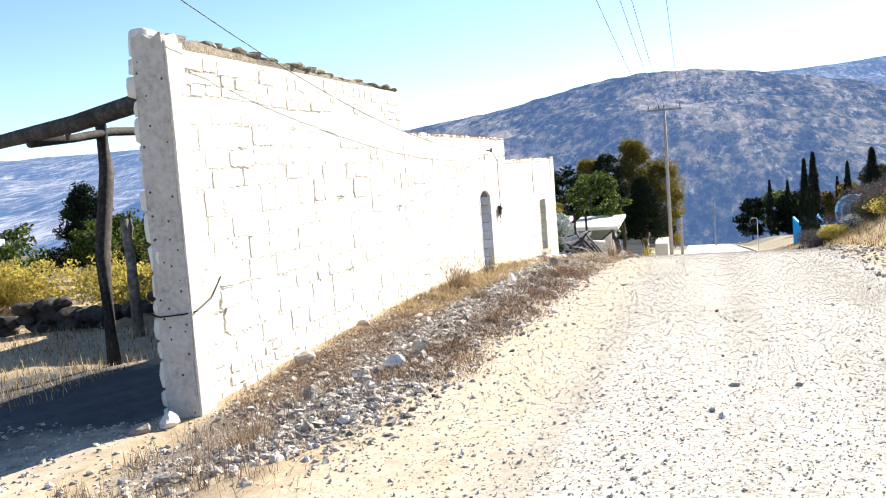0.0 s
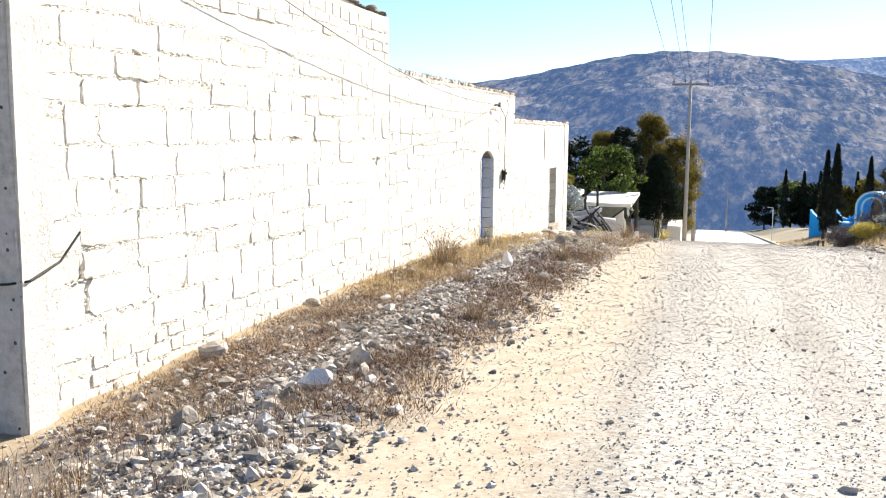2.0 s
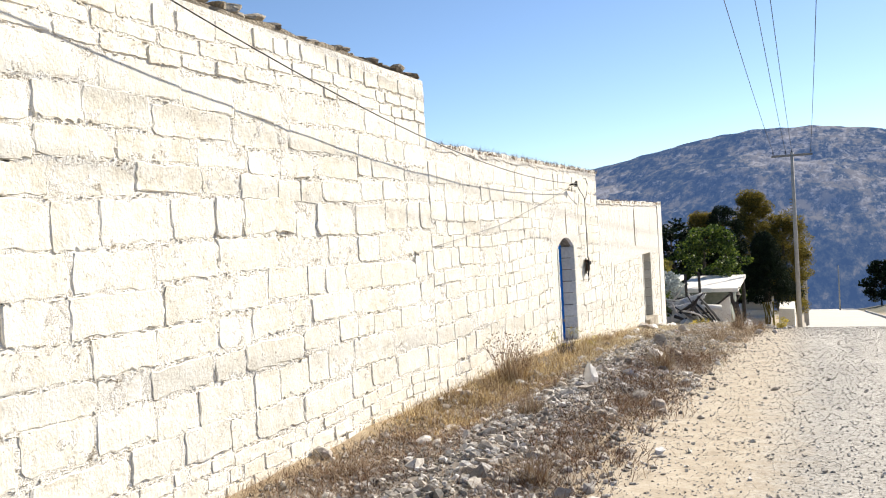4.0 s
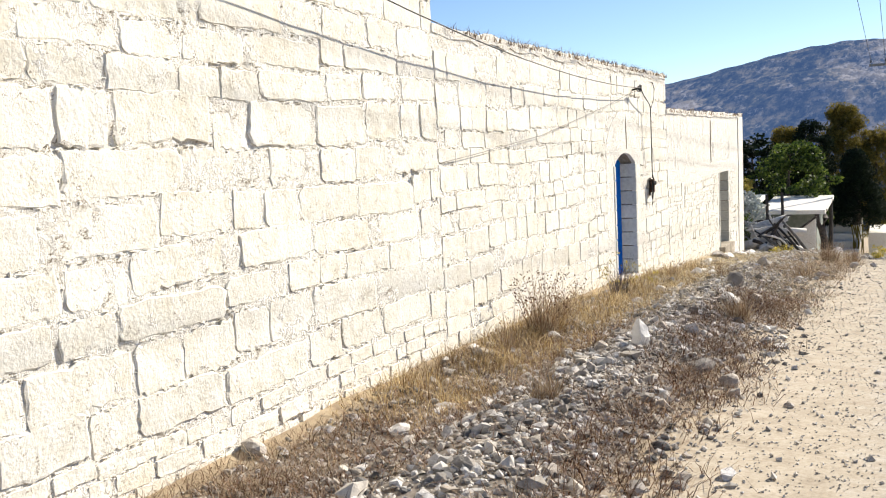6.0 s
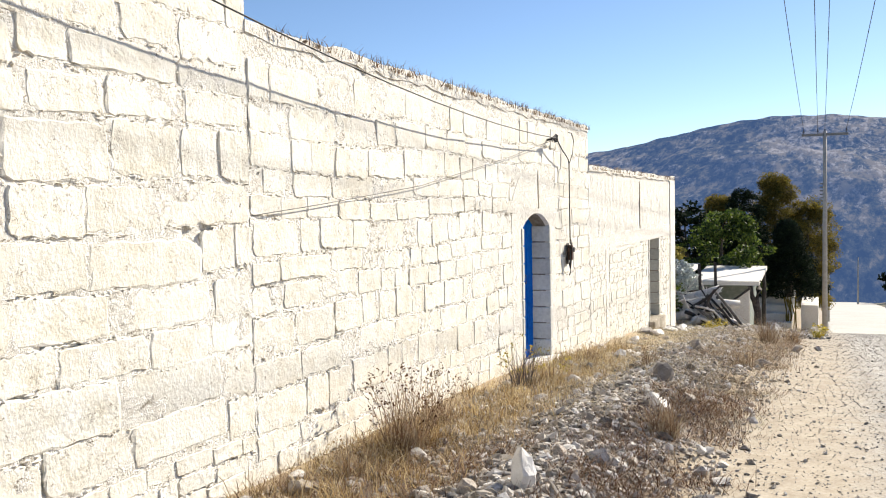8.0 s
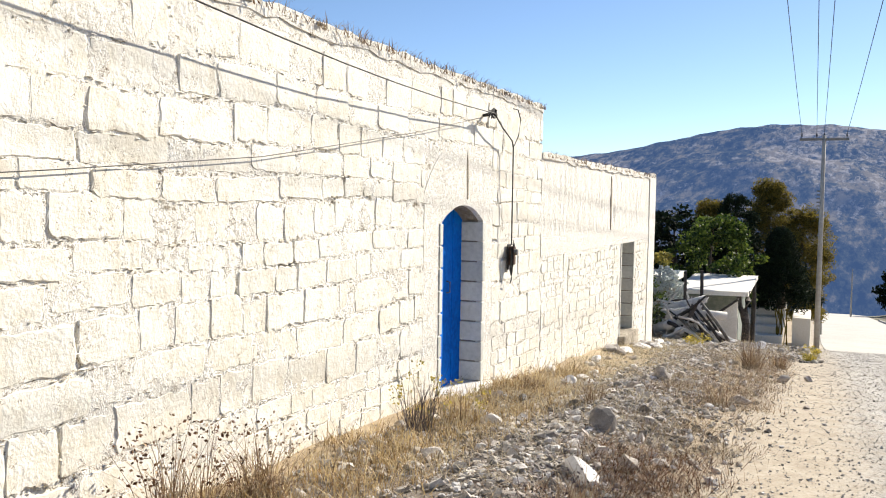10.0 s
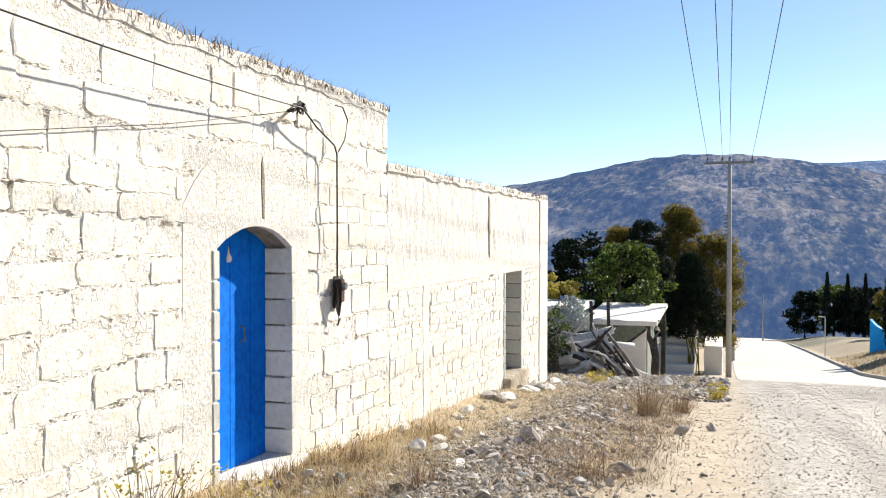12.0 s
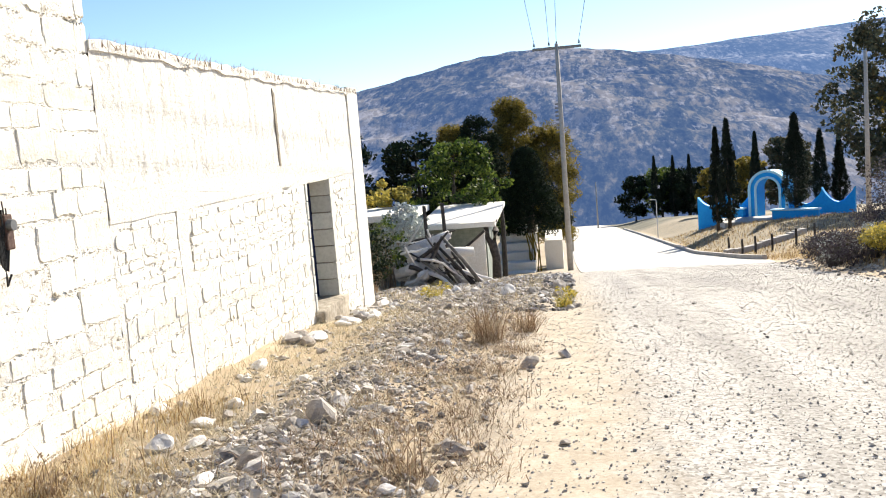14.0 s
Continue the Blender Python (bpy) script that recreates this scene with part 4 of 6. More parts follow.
# ---- scattered pieces ----
PHI = (1 + 5 ** 0.5) / 2
TWELVE = np.array([(-1, PHI, 0), (1, PHI, 0), (-1, -PHI, 0), (1, -PHI, 0), (0, -1, PHI), (0, 1, PHI), (0, -1, -PHI), (0, 1, -PHI), (PHI, 0, -1), (PHI, 0, 1), (-PHI, 0, -1), (-PHI, 0, 1)]) / 1.9
TWENTY = np.array([(0, 11, 5), (0, 5, 1), (0, 1, 7), (0, 7, 10), (0, 10, 11), (1, 5, 9), (5, 11, 4), (11, 10, 2), (10, 7, 6), (7, 1, 8), (3, 9, 4), (3, 4, 2), (3, 2, 6), (3, 6, 8), (3, 8, 9), (4, 9, 5), (2, 4, 11), (6, 2, 10), (8, 6, 7), (9, 8, 1)])


CHIP = (np.array([(1, 0, 0), (-1, 0, 0), (0, 1, 0), (0, -1, 0), (0, 0, 1), (0, 0, -1)]) * 1.05,
        np.array([(0, 2, 4), (2, 1, 4), (1, 3, 4), (3, 0, 4), (2, 0, 5), (1, 2, 5), (3, 1, 5), (0, 3, 5)]))


def turns(r, n):
    """n random turns, as 3 x 3 arrays."""
    q = r.normal(size=(n, 4))
    q /= np.linalg.norm(q, axis=1)[:, None]
    w, x, y, z = q.T
    return np.stack([np.stack([1 - 2 * (y * y + z * z), 2 * (x * y - z * w), 2 * (x * z + y * w)], 1),
                     np.stack([2 * (x * y + z * w), 1 - 2 * (x * x + z * z), 2 * (y * z - x * w)], 1),
                     np.stack([2 * (x * z - y * w), 2 * (y * z + x * w), 1 - 2 * (x * x + y * y)], 1)], 1)


def pebbles(name, r, x, y, size, mat, label, sink=0.35, lift=0.0, body=None):
    """Loose stones lying on the ground, one mesh."""
    n = len(x)
    corners, sides = body or (TWELVE, TWENTY)
    k = len(corners)
    shape = corners[None] * (1 + 0.32 * r.normal(size=(n, k, 1)).clip(-1.4, 1.4)) * r.uniform(0.55, 1.2, (n, 1, 3))
    v = np.einsum("nij,nkj->nki", turns(r, n), shape) * size[:, None, None]
    v[:, :, 2] *= 0.75
    v += np.stack([x, y, land(x, y) + lift + size * (0.6 - sink)], 1)[:, None]
    f = (sides[None] + k * np.arange(n)[:, None, None]).reshape(-1, 3)
    return tagged(new(name, big_mesh(name, v.reshape(-1, 3), f, mat)), label, "gravel", kind="stuff")


def blade_mesh(name, r, base, height, width, lean, mat, bend=0.6):
    """Thin bent blades standing at the base points."""
    n = len(base)
    a = r.uniform(0, math.tau, n)
    out = np.stack([np.cos(a), np.sin(a), np.zeros(n)], 1) * (lean * height)[:, None]
    b = a + r.uniform(0.6, 2.5, n)
    side = np.stack([np.cos(b), np.sin(b), np.zeros(n)], 1) * width[:, None]
    up = np.stack([np.zeros(n), np.zeros(n), height], 1)
    p0, p1, p2 = base, base + up * 0.55 + out * (0.5 - 0.25 * bend), base + up * (1 - 0.25 * bend * lean[:, None]) + out
    v = np.stack([p0 - side, p0 + side, p1 - side * 0.75, p1 + side * 0.75, p2], 1)
    k = 5 * np.arange(n)[:, None]
    f = np.concatenate([np.array([[0, 1, 3]]) + k, np.array([[0, 3, 2]]) + k, np.array([[2, 3, 4]]) + k])
    return big_mesh(name, v.reshape(-1, 3), f, mat)


def grass(name, r, x, y, heights, mat, label, width=0.0025, lean=(0.1, 0.7), sink=0.01):
    n = len(x)
    h = r.uniform(*heights, n) * r.uniform(0.5, 1.0, n)
    base = np.stack([x, y, land(x, y) - sink], 1)
    me = blade_mesh(name, r, base, h, r.uniform(0.5, 1.4, n) * width, r.uniform(*lean, n), mat)
    return tagged(new(name, me), label, "grass", kind="stuff")


def clumped(r, n, per, x0, x1, y0, y1, spread_r):
    m = max(1, n // per)
    cx, cy = r.uniform(x0, x1, m), r.uniform(y0, y1, m)
    i = r.integers(0, m, n)
    return cx[i] + r.normal(0, spread_r, n), cy[i] + r.normal(0, spread_r, n)


R = np.random.default_rng(4)

# gravel bank beside the road
n = 40000
y = 4.5 + 44 * R.beta(1.15, 2.0, n)
x = -3.0 + R.normal(0, 0.40, n) + 0.12 * np.sin(y * 1.3)
size = np.exp(R.normal(math.log(0.0125), 0.58, n)).clip(0.005, 0.07)
pebbles("gravel", R, x, y, size, M_GRAVEL, "grey broken gravel heaped along the foot of the wall")
n = 5000
y = 4.0 + 30 * R.beta(1.1, 1.8, n)
x = R.uniform(-4.5, -2.0, n)
pebbles("gravel", R, x, y, np.exp(R.normal(math.log(0.016), 0.5, n)).clip(0.006, 0.05), M_PEBBLE, "small pale stones in the dry grass by the wall")
n = 5000
y = 7.0 + 15 * R.beta(1.1, 1.4, n)
x = R.uniform(-4.55, -3.5, n)
pebbles("gravel", R, x, y, np.exp(R.normal(math.log(0.012), 0.55, n)).clip(0.005, 0.05), M_GRAVEL, "broken grey stones among the weeds along the wall", 0.25)
# loose stones on the road
n = 120000
y = -1.5 + 51 * R.beta(1.0, 1.7, n)
x = -2.2 + (EDGE_R(y) + 2.3) * R.beta(1.5, 1.0, n)
pebbles("gravel", R, x, y, np.exp(R.normal(math.log(0.0050), 0.45, n)).clip(0.0025, 0.020), M_PEBBLE, "loose pale pebbles on the gravel road", 0.25, body=CHIP)
n = 90
y = 0.0 + 30 * R.beta(1.0, 1.6, n)
x = R.uniform(-2.3, 3.2, n)
pebbles("gravel", R, x, y, np.exp(R.normal(math.log(0.015), 0.35, n)).clip(0.009, 0.03), M_GRAVEL, "larger dark stones strewn over the road", 0.15)
n = 8500
y = 3 + 32 * R.beta(1.0, 1.4, n)
x = -2.3 + 2.2 * R.beta(1.0, 1.2, n)
pebbles("gravel", R, x, y, np.exp(R.normal(math.log(0.0065), 0.5, n)).clip(0.003, 0.025), M_PEBBLE, "small grey stones on the sandy edge of the road", 0.25, body=CHIP)
n = 2600
y = R.uniform(3, 48, n)
x = EDGE_R(y) + R.normal(0.3, 0.35, n)
pebbles("gravel", R, x, y, np.exp(R.normal(math.log(0.022), 0.5, n)).clip(0.008, 0.08), M_GRAVEL, "stones along the bank at the far road edge")
n = 2500
y = R.uniform(2.5, 7.0, n)
x = R.uniform(-8.5, -3.0, n)
pebbles("gravel", R, x, y, np.exp(R.normal(math.log(0.014), 0.45, n)).clip(0.005, 0.05), M_PEBBLE, "pebbles on the bare earth before the yard")


n = 7000
y = R.uniform(30, 49, n)
x = R.uniform(-6.0, -1.3, n)
pebbles("gravel", R, x, y, np.exp(R.normal(math.log(0.032), 0.5, n)).clip(0.01, 0.12), M_GRAVEL, "grey gravel spread before the wood pile")


# single rocks
def rock_mesh(seed, mat):
    bm = bmesh.new()
    bmesh.ops.create_icosphere(bm, subdivisions=2, radius=0.5)
    off = Vector((seed * 3.1, seed * 1.7, 4.0))
    rng = random.Random(seed)
    cuts = [(Vector((rng.uniform(-1, 1), rng.uniform(-1, 1), rng.uniform(-0.6, 1))).normalized(), rng.uniform(0.26, 0.40)) for _ in range(6)]
    for q in bm.verts:
        for d, lim in cuts:
            over = q.co.dot(d) - lim
            if over > 0:
                q.co -= d * over
        q.co += noise.noise_vector(q.co * 3.5 + off) * 0.06
    return from_bm("rock", bm, mat)


ROCKS = [rock_mesh(s, M_ROCK) for s in range(9)]
# field stone darkened to carry the shade on the yard wall's near side
M_SHADED_STONE = surface("shaded_field_stone", (0.025, 0.024, 0.024), (0.06, 0.057, 0.054), (0.13, 0.122, 0.115), 10, 2.0, 0.95, 0.9, 0.015, "object", 0.4)
SHADED_ROCKS = [rock_mesh(50 + s, M_SHADED_STONE) for s in range(5)]
CAPS = [rock_mesh(40 + s, M_CAP) for s in range(6)]
PALE_ROCKS = [rock_mesh(20 + s, M_WHITE_ROCK) for s in range(4)]


def rock(x, y, w, d, h, pale=False, turn=None, group="rocks on the gravel bank", label="", lean=0):
    rng = random.Random(int(x * 977 + y * 131))
    ob = new("rock", rng.choice(PALE_ROCKS if pale else ROCKS))
    ob.matrix_basis = pose(x, y, float(land(x, y)) + h * 0.26, rng.uniform(-12, 12) + lean, rng.uniform(-12, 12), rng.uniform(0, 360) if turn is None else turn) @ Matrix.Diagonal((w, d, h, 1))
    return tagged(ob, label or ("pale whitish limestone rock lying in the gravel" if pale else "grey broken limestone rock lying in the gravel"), "rock", group)


rock(-2.86, 7.69, 0.25, 0.2, 0.17, True, 20)
rock(-2.74, 8.23, 0.26, 0.22, 0.22)
rock(-2.98, 14.50, 0.15, 0.14, 0.30, True, 10, lean=8)
rock(-2.45, 14.2, 0.34, 0.18, 0.13, False, 70, label="tan flat limestone rock lying in the gravel")
rock(-2.2, 13.9, 0.2, 0.16, 0.13)
rock(-2.75, 17.6, 0.22, 0.45, 0.18, True, 25)
rock(-2.9, 18.9, 0.24, 0.2, 0.26)
rock(-1.8, 24.9, 0.24, 0.2, 0.13)
rock(-1.49, 25.4, 0.16, 0.14, 0.1)
rock(-3.17, 21.65, 0.2, 0.16, 0.13)
rock(-4.05, 22.4, 0.2, 0.17, 0.16, True)
rock(-3.0, 22.5, 0.2, 0.22, 0.24)
rock(-2.15, 22.1, 0.34, 0.2, 0.12)
rock(-4.42, 9.05, 0.3, 0.28, 0.2)
rock(-3.45, 7.05, 0.22, 0.2, 0.2)
rock(-4.78, 6.74, 0.24, 0.2, 0.2, True, group="stones at the corner pillar")
rock(-4.95, 6.5, 0.26, 0.2, 0.14, group="stones at the corner pillar")
rock(-2.5, 33.2, 0.34, 0.3, 0.3, True)
rock(-1.6, 36.0, 0.4, 0.3, 0.28)
rng = random.Random(31)
for k in range(64):
    yy = 6.0 + 34 * rng.random() ** 1.3
    s = rng.uniform(0.06, 0.13)
    rock(-3.0 + rng.gauss(0, 0.36), yy, s * rng.uniform(0.9, 1.7), s * rng.uniform(0.8, 1.2), s * rng.uniform(0.5, 0.9), rng.random() < 0.12)
for k in range(30):
    yy = rng.uniform(8.0, 27)
    s = rng.uniform(0.07, 0.18)
    rock(rng.uniform(-4.6, -3.7), yy, s * 1.4, s, s * 0.7, rng.random() < 0.5, group="rocks at the foot of the wall")
for k in range(26):
    yy = rng.uniform(26.5, 31.8)
    s = rng.uniform(0.10, 0.28)
    rock(rng.uniform(-4.62, -4.1), yy, s * 1.3, s, s * 0.6, rng.random() < 0.6, group="rubble at the square doorway", label="tumbled pale rubble stone under the doorway")
for k in range(16):
    s = rng.uniform(0.035, 0.075)
    rock(rng.uniform(-2.0, 2.6), rng.uniform(3, 30), s * 1.4, s, s * 0.7, False, group="stones on the road", label="small grey stone lying on the gravel road")

# dry grass
x, y = clumped(R, 20000, 40, -4.4, -2.0, 17, 36, 0.14)
grass("straw", R, x, y, (0.03, 0.14), M_STRAW, "pale bleached straw over the gravel bank", 0.0025, (0.6, 2.6))
x, y = clumped(R, 14000, 30, -4.58, -3.6, 12.5, 22, 0.16)
grass("dry_grass", R, x, y, (0.03, 0.17), M_DRY, "short golden dry grass between the wall and the gravel", 0.0025, (0.2, 1.6))
x, y = clumped(R, 9000, 30, -4.6, -3.7, 20, 32, 0.15)
grass("straw", R, x, y, (0.03, 0.15), M_STRAW, "short straw-coloured grass between the wall and the gravel", 0.0025, (0.2, 1.6))
x, y = clumped(R, 5000, 40, -4.6, -3.9, 13, 24, 0.07)
grass("dry_grass", R, x, y, (0.08, 0.3), M_DRY, "tufts of tall golden dry grass along the wall", 0.0025, (0.2, 1.2))
x, y = clumped(R, 17000, 45, -4.4, -3.4, 6.8, 16, 0.13)
grass("dry_weeds", R, x, y, (0.03, 0.15), M_REDWEED, "reddish brown dead weeds beside the gravel bank", 0.0022, (0.5, 2.4))
x, y = clumped(R, 9000, 40, -4.62, -4.05, 7.4, 16, 0.10)
grass("dry_weeds", R, x, y, (0.03, 0.14), M_STEM, "brown dead weeds at the foot of the wall", 0.0022, (0.4, 2.2))
x, y = clumped(R, 16000, 70, -2.8, -2.1, 7.0, 19, 0.13)
grass("dry_weeds", R, x, y, (0.03, 0.2), M_REDWEED, "brown dead weeds on the road side of the gravel bank", 0.0022, (0.5, 2.2))
x, y = clumped(R, 8000, 80, -2.9, -1.9, 19, 29, 0.14)
grass("dry_weeds", R, x, y, (0.03, 0.2), M_STEM, "brown dead weeds on the road side of the gravel bank", 0.0022, (0.5, 2.4))
x, y = R.uniform(-3.7, -2.1, 9000), R.uniform(3.5, 34, 9000)
grass("straw", R, x, y, (0.05, 0.12), M_STEM, "broken straw and twigs scattered on the gravel", 0.002, (1.5, 3.5), 0.0)
x, y = clumped(R, 2600, 60, -4.4, -2.6, 3.4, 7.4, 0.1)
grass("dry_weeds", R, x, y, (0.05, 0.3), M_STEM, "sparse grey-brown weeds on the bare earth", 0.0025)
x, y = R.uniform(-12, -7.2, 5000), R.uniform(7.5, 13.5, 5000)
grass("dry_grass", R, x, y, (0.05, 0.22), M_DRY, "short yellow grass in the yard", 0.005)
y = R.uniform(10, 56, 22000)
x = EDGE_R(y) + 0.5 + 6.5 * R.beta(1.0, 1.4, 22000)
grass("dry_grass", R, x, y, (0.10, 0.36), M_DRY, "straw-coloured grass on the road bank", 0.007)
x, y = R.uniform(6.4, 18, 16000), R.uniform(56, 93, 16000)
grass("dry_grass", R, x, y, (0.08, 0.3), M_DRY, "short yellow grass in the plot by the arch", 0.012)
x, y = clumped(R, 3000, 30, -6.5, -2.0, 33, 48, 0.15)
grass("dry_grass", R, x, y, (0.05, 0.22), M_STRAW, "dry grass and litter before the shed", 0.007)


# ---- shrubs and trees ----
def leaf_cloud(name, r, centres, spread_r, per, size, mat, flat=0.6, aspect=1.0):
    """Small leaves in clumps round the centres."""
    n = len(centres) * per
    c = np.repeat(centres, per, axis=0)
    d = r.normal(size=(n, 3))
    d *= (r.uniform(0.25, 1.0, n) ** 0.5 / np.linalg.norm(d, axis=1))[:, None]
    d[:, 2] *= flat
    p = c + d * np.repeat(np.broadcast_to(spread_r, (len(centres),)), per)[:, None]
    m = turns(r, n)
    s = size * r.uniform(0.6, 1.35, n)
    quad = np.array([(-0.5, 0, 0), (0, -0.32 * aspect, 0.08), (0.5, 0, 0), (0, 0.32 * aspect, 0.08)])
    v = np.einsum("nij,kj->nki", m, quad) * s[:, None, None] + p[:, None]
    f = np.arange(4 * n).reshape(n, 4)
    return big_mesh(name, v.reshape(-1, 3), f, mat)


def shrub(at, height, radius, mat_leaf, label, r, stems=60, leaves=500, mat_stem=None, leaf=0.03, name="shrub", group=""):
    z = float(land(*at))
    ob = thing(name, (at[0], at[1], z - 0.02), label, "shrub", group)
    n = stems * 3
    a, rad = r.uniform(0, math.tau, n), radius * 0.35 * r.uniform(0, 1, n) ** 0.5
    base = np.stack([np.cos(a) * rad, np.sin(a) * rad, np.zeros(n)], 1)
    me = blade_mesh("stalk", r, base, height * r.uniform(0.25, 1.0, n), r.uniform(0.0012, 0.0026, n) * (1 + height), r.uniform(0.1, 1.5, n) * radius / height, mat_stem or M_STEM, 0.3)
    part("stalk", me, None, ob)
    if leaves:
        k = max(8, leaves // 14)
        d = r.normal(size=(k, 3))
        d /= np.linalg.norm(d, axis=1)[:, None]
        c = d * np.array([radius * 0.85, radius * 0.85, height * 0.42]) * (r.uniform(0.3, 1, k) ** 0.5)[:, None] + np.array([0, 0, height * 0.58])
        part("foliage", leaf_cloud("foliage", r, c, radius * 0.22, 14, leaf, mat_leaf), None, ob)
    return ob


def limb_points(r, start, direction, length, wander=0.12, n=5):
    p, d = Vector(start), Vector(direction).normalized()
    pts = [p.copy()]
    for _ in range(n):
        d = (d + Vector(r.normal(size=3)) * wander).normalized()
        p = p + d * (length / n)
        pts.append(p.copy())
    return pts


def tree(at, height, crown_lo, crown_r, mat, label, r, shape="round", trunk=0.14, clumps=60, per=60, leaf=0.16, lean=(0, 0), limbs=9, base_z=None, name="tree", group="", spread_k=0.26, aspect=1.0):
    """A trunk with limbs and a crown of many small leaves in uneven clumps."""
    z = float(land(*at)) if base_z is None else base_z
    ob = thing(name, (at[0], at[1], z - 0.05), label, "tree", group)
    top = Vector((lean[0], lean[1], height * 0.92))
    pts = [Vector((0, 0, -0.3)), Vector((r.normal() * 0.05, r.normal() * 0.05, height * 0.3)), top * 0.62 + Vector((r.normal() * 0.1, r.normal() * 0.1, 0)), top]
    bm = tube_bm(pts, [trunk * 1.25, trunk, trunk * 0.6, trunk * 0.15], 8)
    part("trunk", bm, M_BARK, ob, smooth=True)
    tips = []
    for k in range(limbs):
        f = crown_lo + (0.9 - crown_lo) * (k + 0.5) / limbs
        s = pts[1].lerp(top, max(0, (f - 0.3) / 0.62)) if f > 0.3 else pts[0].lerp(pts[1], f / 0.3)
        a = k * 2.4 + r.uniform(-0.4, 0.4)
        w = width_at(shape, (f - crown_lo) / (1 - crown_lo)) * crown_r
        lp = limb_points(r, s, (math.cos(a), math.sin(a), 0.25 if shape != "cone" else -0.05), w * 0.9)
        part("limb", tube_bm(lp, [trunk * 0.4 * (1 - 0.16 * q) for q in range(len(lp))], 5), M_BARK, ob)
        tips += lp[2:]
    u = r.uniform(0, 1, clumps) ** 0.9
    a = r.uniform(0, math.tau, clumps)
    w = np.array([width_at(shape, q) for q in u]) * crown_r * (r.uniform(0.15, 1.0, clumps) ** 0.45) * (1 + 0.18 * np.sin(a * 3 + u * 9))
    c = np.stack([np.cos(a) * w + lean[0] * u, np.sin(a) * w + lean[1] * u, height * (crown_lo + (1 - crown_lo) * u)], 1)
    if shape not in ("column", "spire"):
        c = np.concatenate([c, np.array([[q.x, q.y, q.z] for q in tips])])
    part("crown", leaf_cloud("crown", r, c, crown_r * spread_k * r.uniform(0.6, 1.2, len(c)), per, leaf, mat, 0.7 if shape not in ("column", "spire") else 1.6, aspect), None, ob)
    return ob


def width_at(shape, u):
    u = min(max(u, 0.0), 1.0)
    if shape == "cone":
        return max(0.06, (1 - u) ** 0.8)
    if shape == "spire":
        return max(0.02, min(1.0, 0.35 + u * 3.4) * (1 - u) ** 0.8)
    if shape == "column":
        return max(0.03, min(1.0, (u + 0.03) * 7) * (1 - u ** 1.6) ** 0.8)
    if shape == "tall":
        return max(0.1, math.sin(math.pi * (0.12 + 0.82 * u)) ** 0.7)
    return max(0.1, math.sin(math.pi * (0.1 + 0.82 * u)) ** 0.55)


# plants along the wall
shrub((-4.25, 15.7), 0.66, 0.46, M_REDWEED, "golden-brown dry weed bush against the stone wall", R, 70, 420, M_STEM, 0.022)
shrub((-4.35, 16.5), 0.5, 0.4, M_STEM, "golden-brown dry weed bush against the stone wall", R, 60, 300, M_STEM, 0.02)
shrub((-4.3, 14.9), 0.34, 0.26, M_DRY, "small dry weed against the stone wall", R, 40, 100, M_STEM, 0.018)
shrub((-4.3, 18.7), 0.6, 0.36, M_YELLOW, "thin weed with small yellow flowers by the wall", R, 34, 150, M_GREYBUSH, 0.028)
shrub((-4.2, 19.3), 0.42, 0.3, M_YELLOW, "thin weed with small yellow flowers by the wall", R, 26, 120, M_DRY, 0.024)
shrub((-4.25, 21.45), 0.3, 0.24, M_STEM, "reddish dry weed beside the door step", R, 46, 80, M_STEM, 0.02)
shrub((-2.55, 16.6), 0.42, 0.4, M_GREYBUSH, "grey-brown dry weed bush on the gravel bank", R, 80, 240, M_STEM, 0.02)
shrub((-2.35, 21.6), 0.36, 0.36, M_STEM, "bare brown dry weed bush on the gravel bank", R, 36, 50, M_STEM, 0.02)
shrub((-3.3, 20.3), 0.34, 0.3, M_STEM, "bare brown dry weed bush on the gravel bank", R, 40, 60, M_STEM, 0.02)
shrub((-2.3, 26.6), 0.62, 0.42, M_STEM, "tall bare brown weed bush on the gravel bank", R, 90, 120, M_STEM, 0.022)
shrub((-1.95, 27.6), 0.45, 0.4, M_STEM, "bare brown dry weed bush on the gravel bank", R, 80, 60, M_STEM, 0.02)
shrub((-1.5, 30.5), 0.36, 0.34, M_YELLOW, "yellow-green grassy tuft at the road side", R, 70, 160, M_YELLOW, 0.05)
shrub((-4.0, 34.5), 0.42, 0.4, M_YELLOW, "yellow-green weed at the corner of the house", R, 60, 200, M_YELLOW, 0.05)
shrub((-3.1, 12.6), 0.3, 0.26, M_STEM, "bare brown dry weed on the gravel bank", R, 60, 0, M_STEM)
shrub((-2.5, 10.6), 0.3, 0.3, M_STEM, "bare brown dry weed on the gravel bank", R, 60, 0, M_STEM)
shrub((-3.35, 5.4), 0.34, 0.3, M_STEM, "sparse grey-brown weed on bare earth", R, 30, 0, M_STEM)

# ---- beyond the wall: woodpile, shed and trees ----
def flat_z(x, y):
    return float(land(x, y))


shed = thing("shed", (0, 0, -0.34), "low rendered shed with a white flat concrete roof", "shed")
bm = box_bm(-5.9, -4.0, 47.3, 51.2, flat_z(-6, 47) - 1.2, -1.92)
roughen(bm, 0.02, 1.2, 4)
part("wall", bm, M_SHED, shed)
bm = box_bm(-6.1, -3.6, 46.0, 51.8, -1.98, -1.82)
for v in bm.verts:
    v.co.z += 0.035 * (v.co.y - 46.0) - 0.04
roughen(bm, 0.015, 1.5, 3)
part("roof", bm, M_PLASTER, shed, "white painted flat concrete roof")
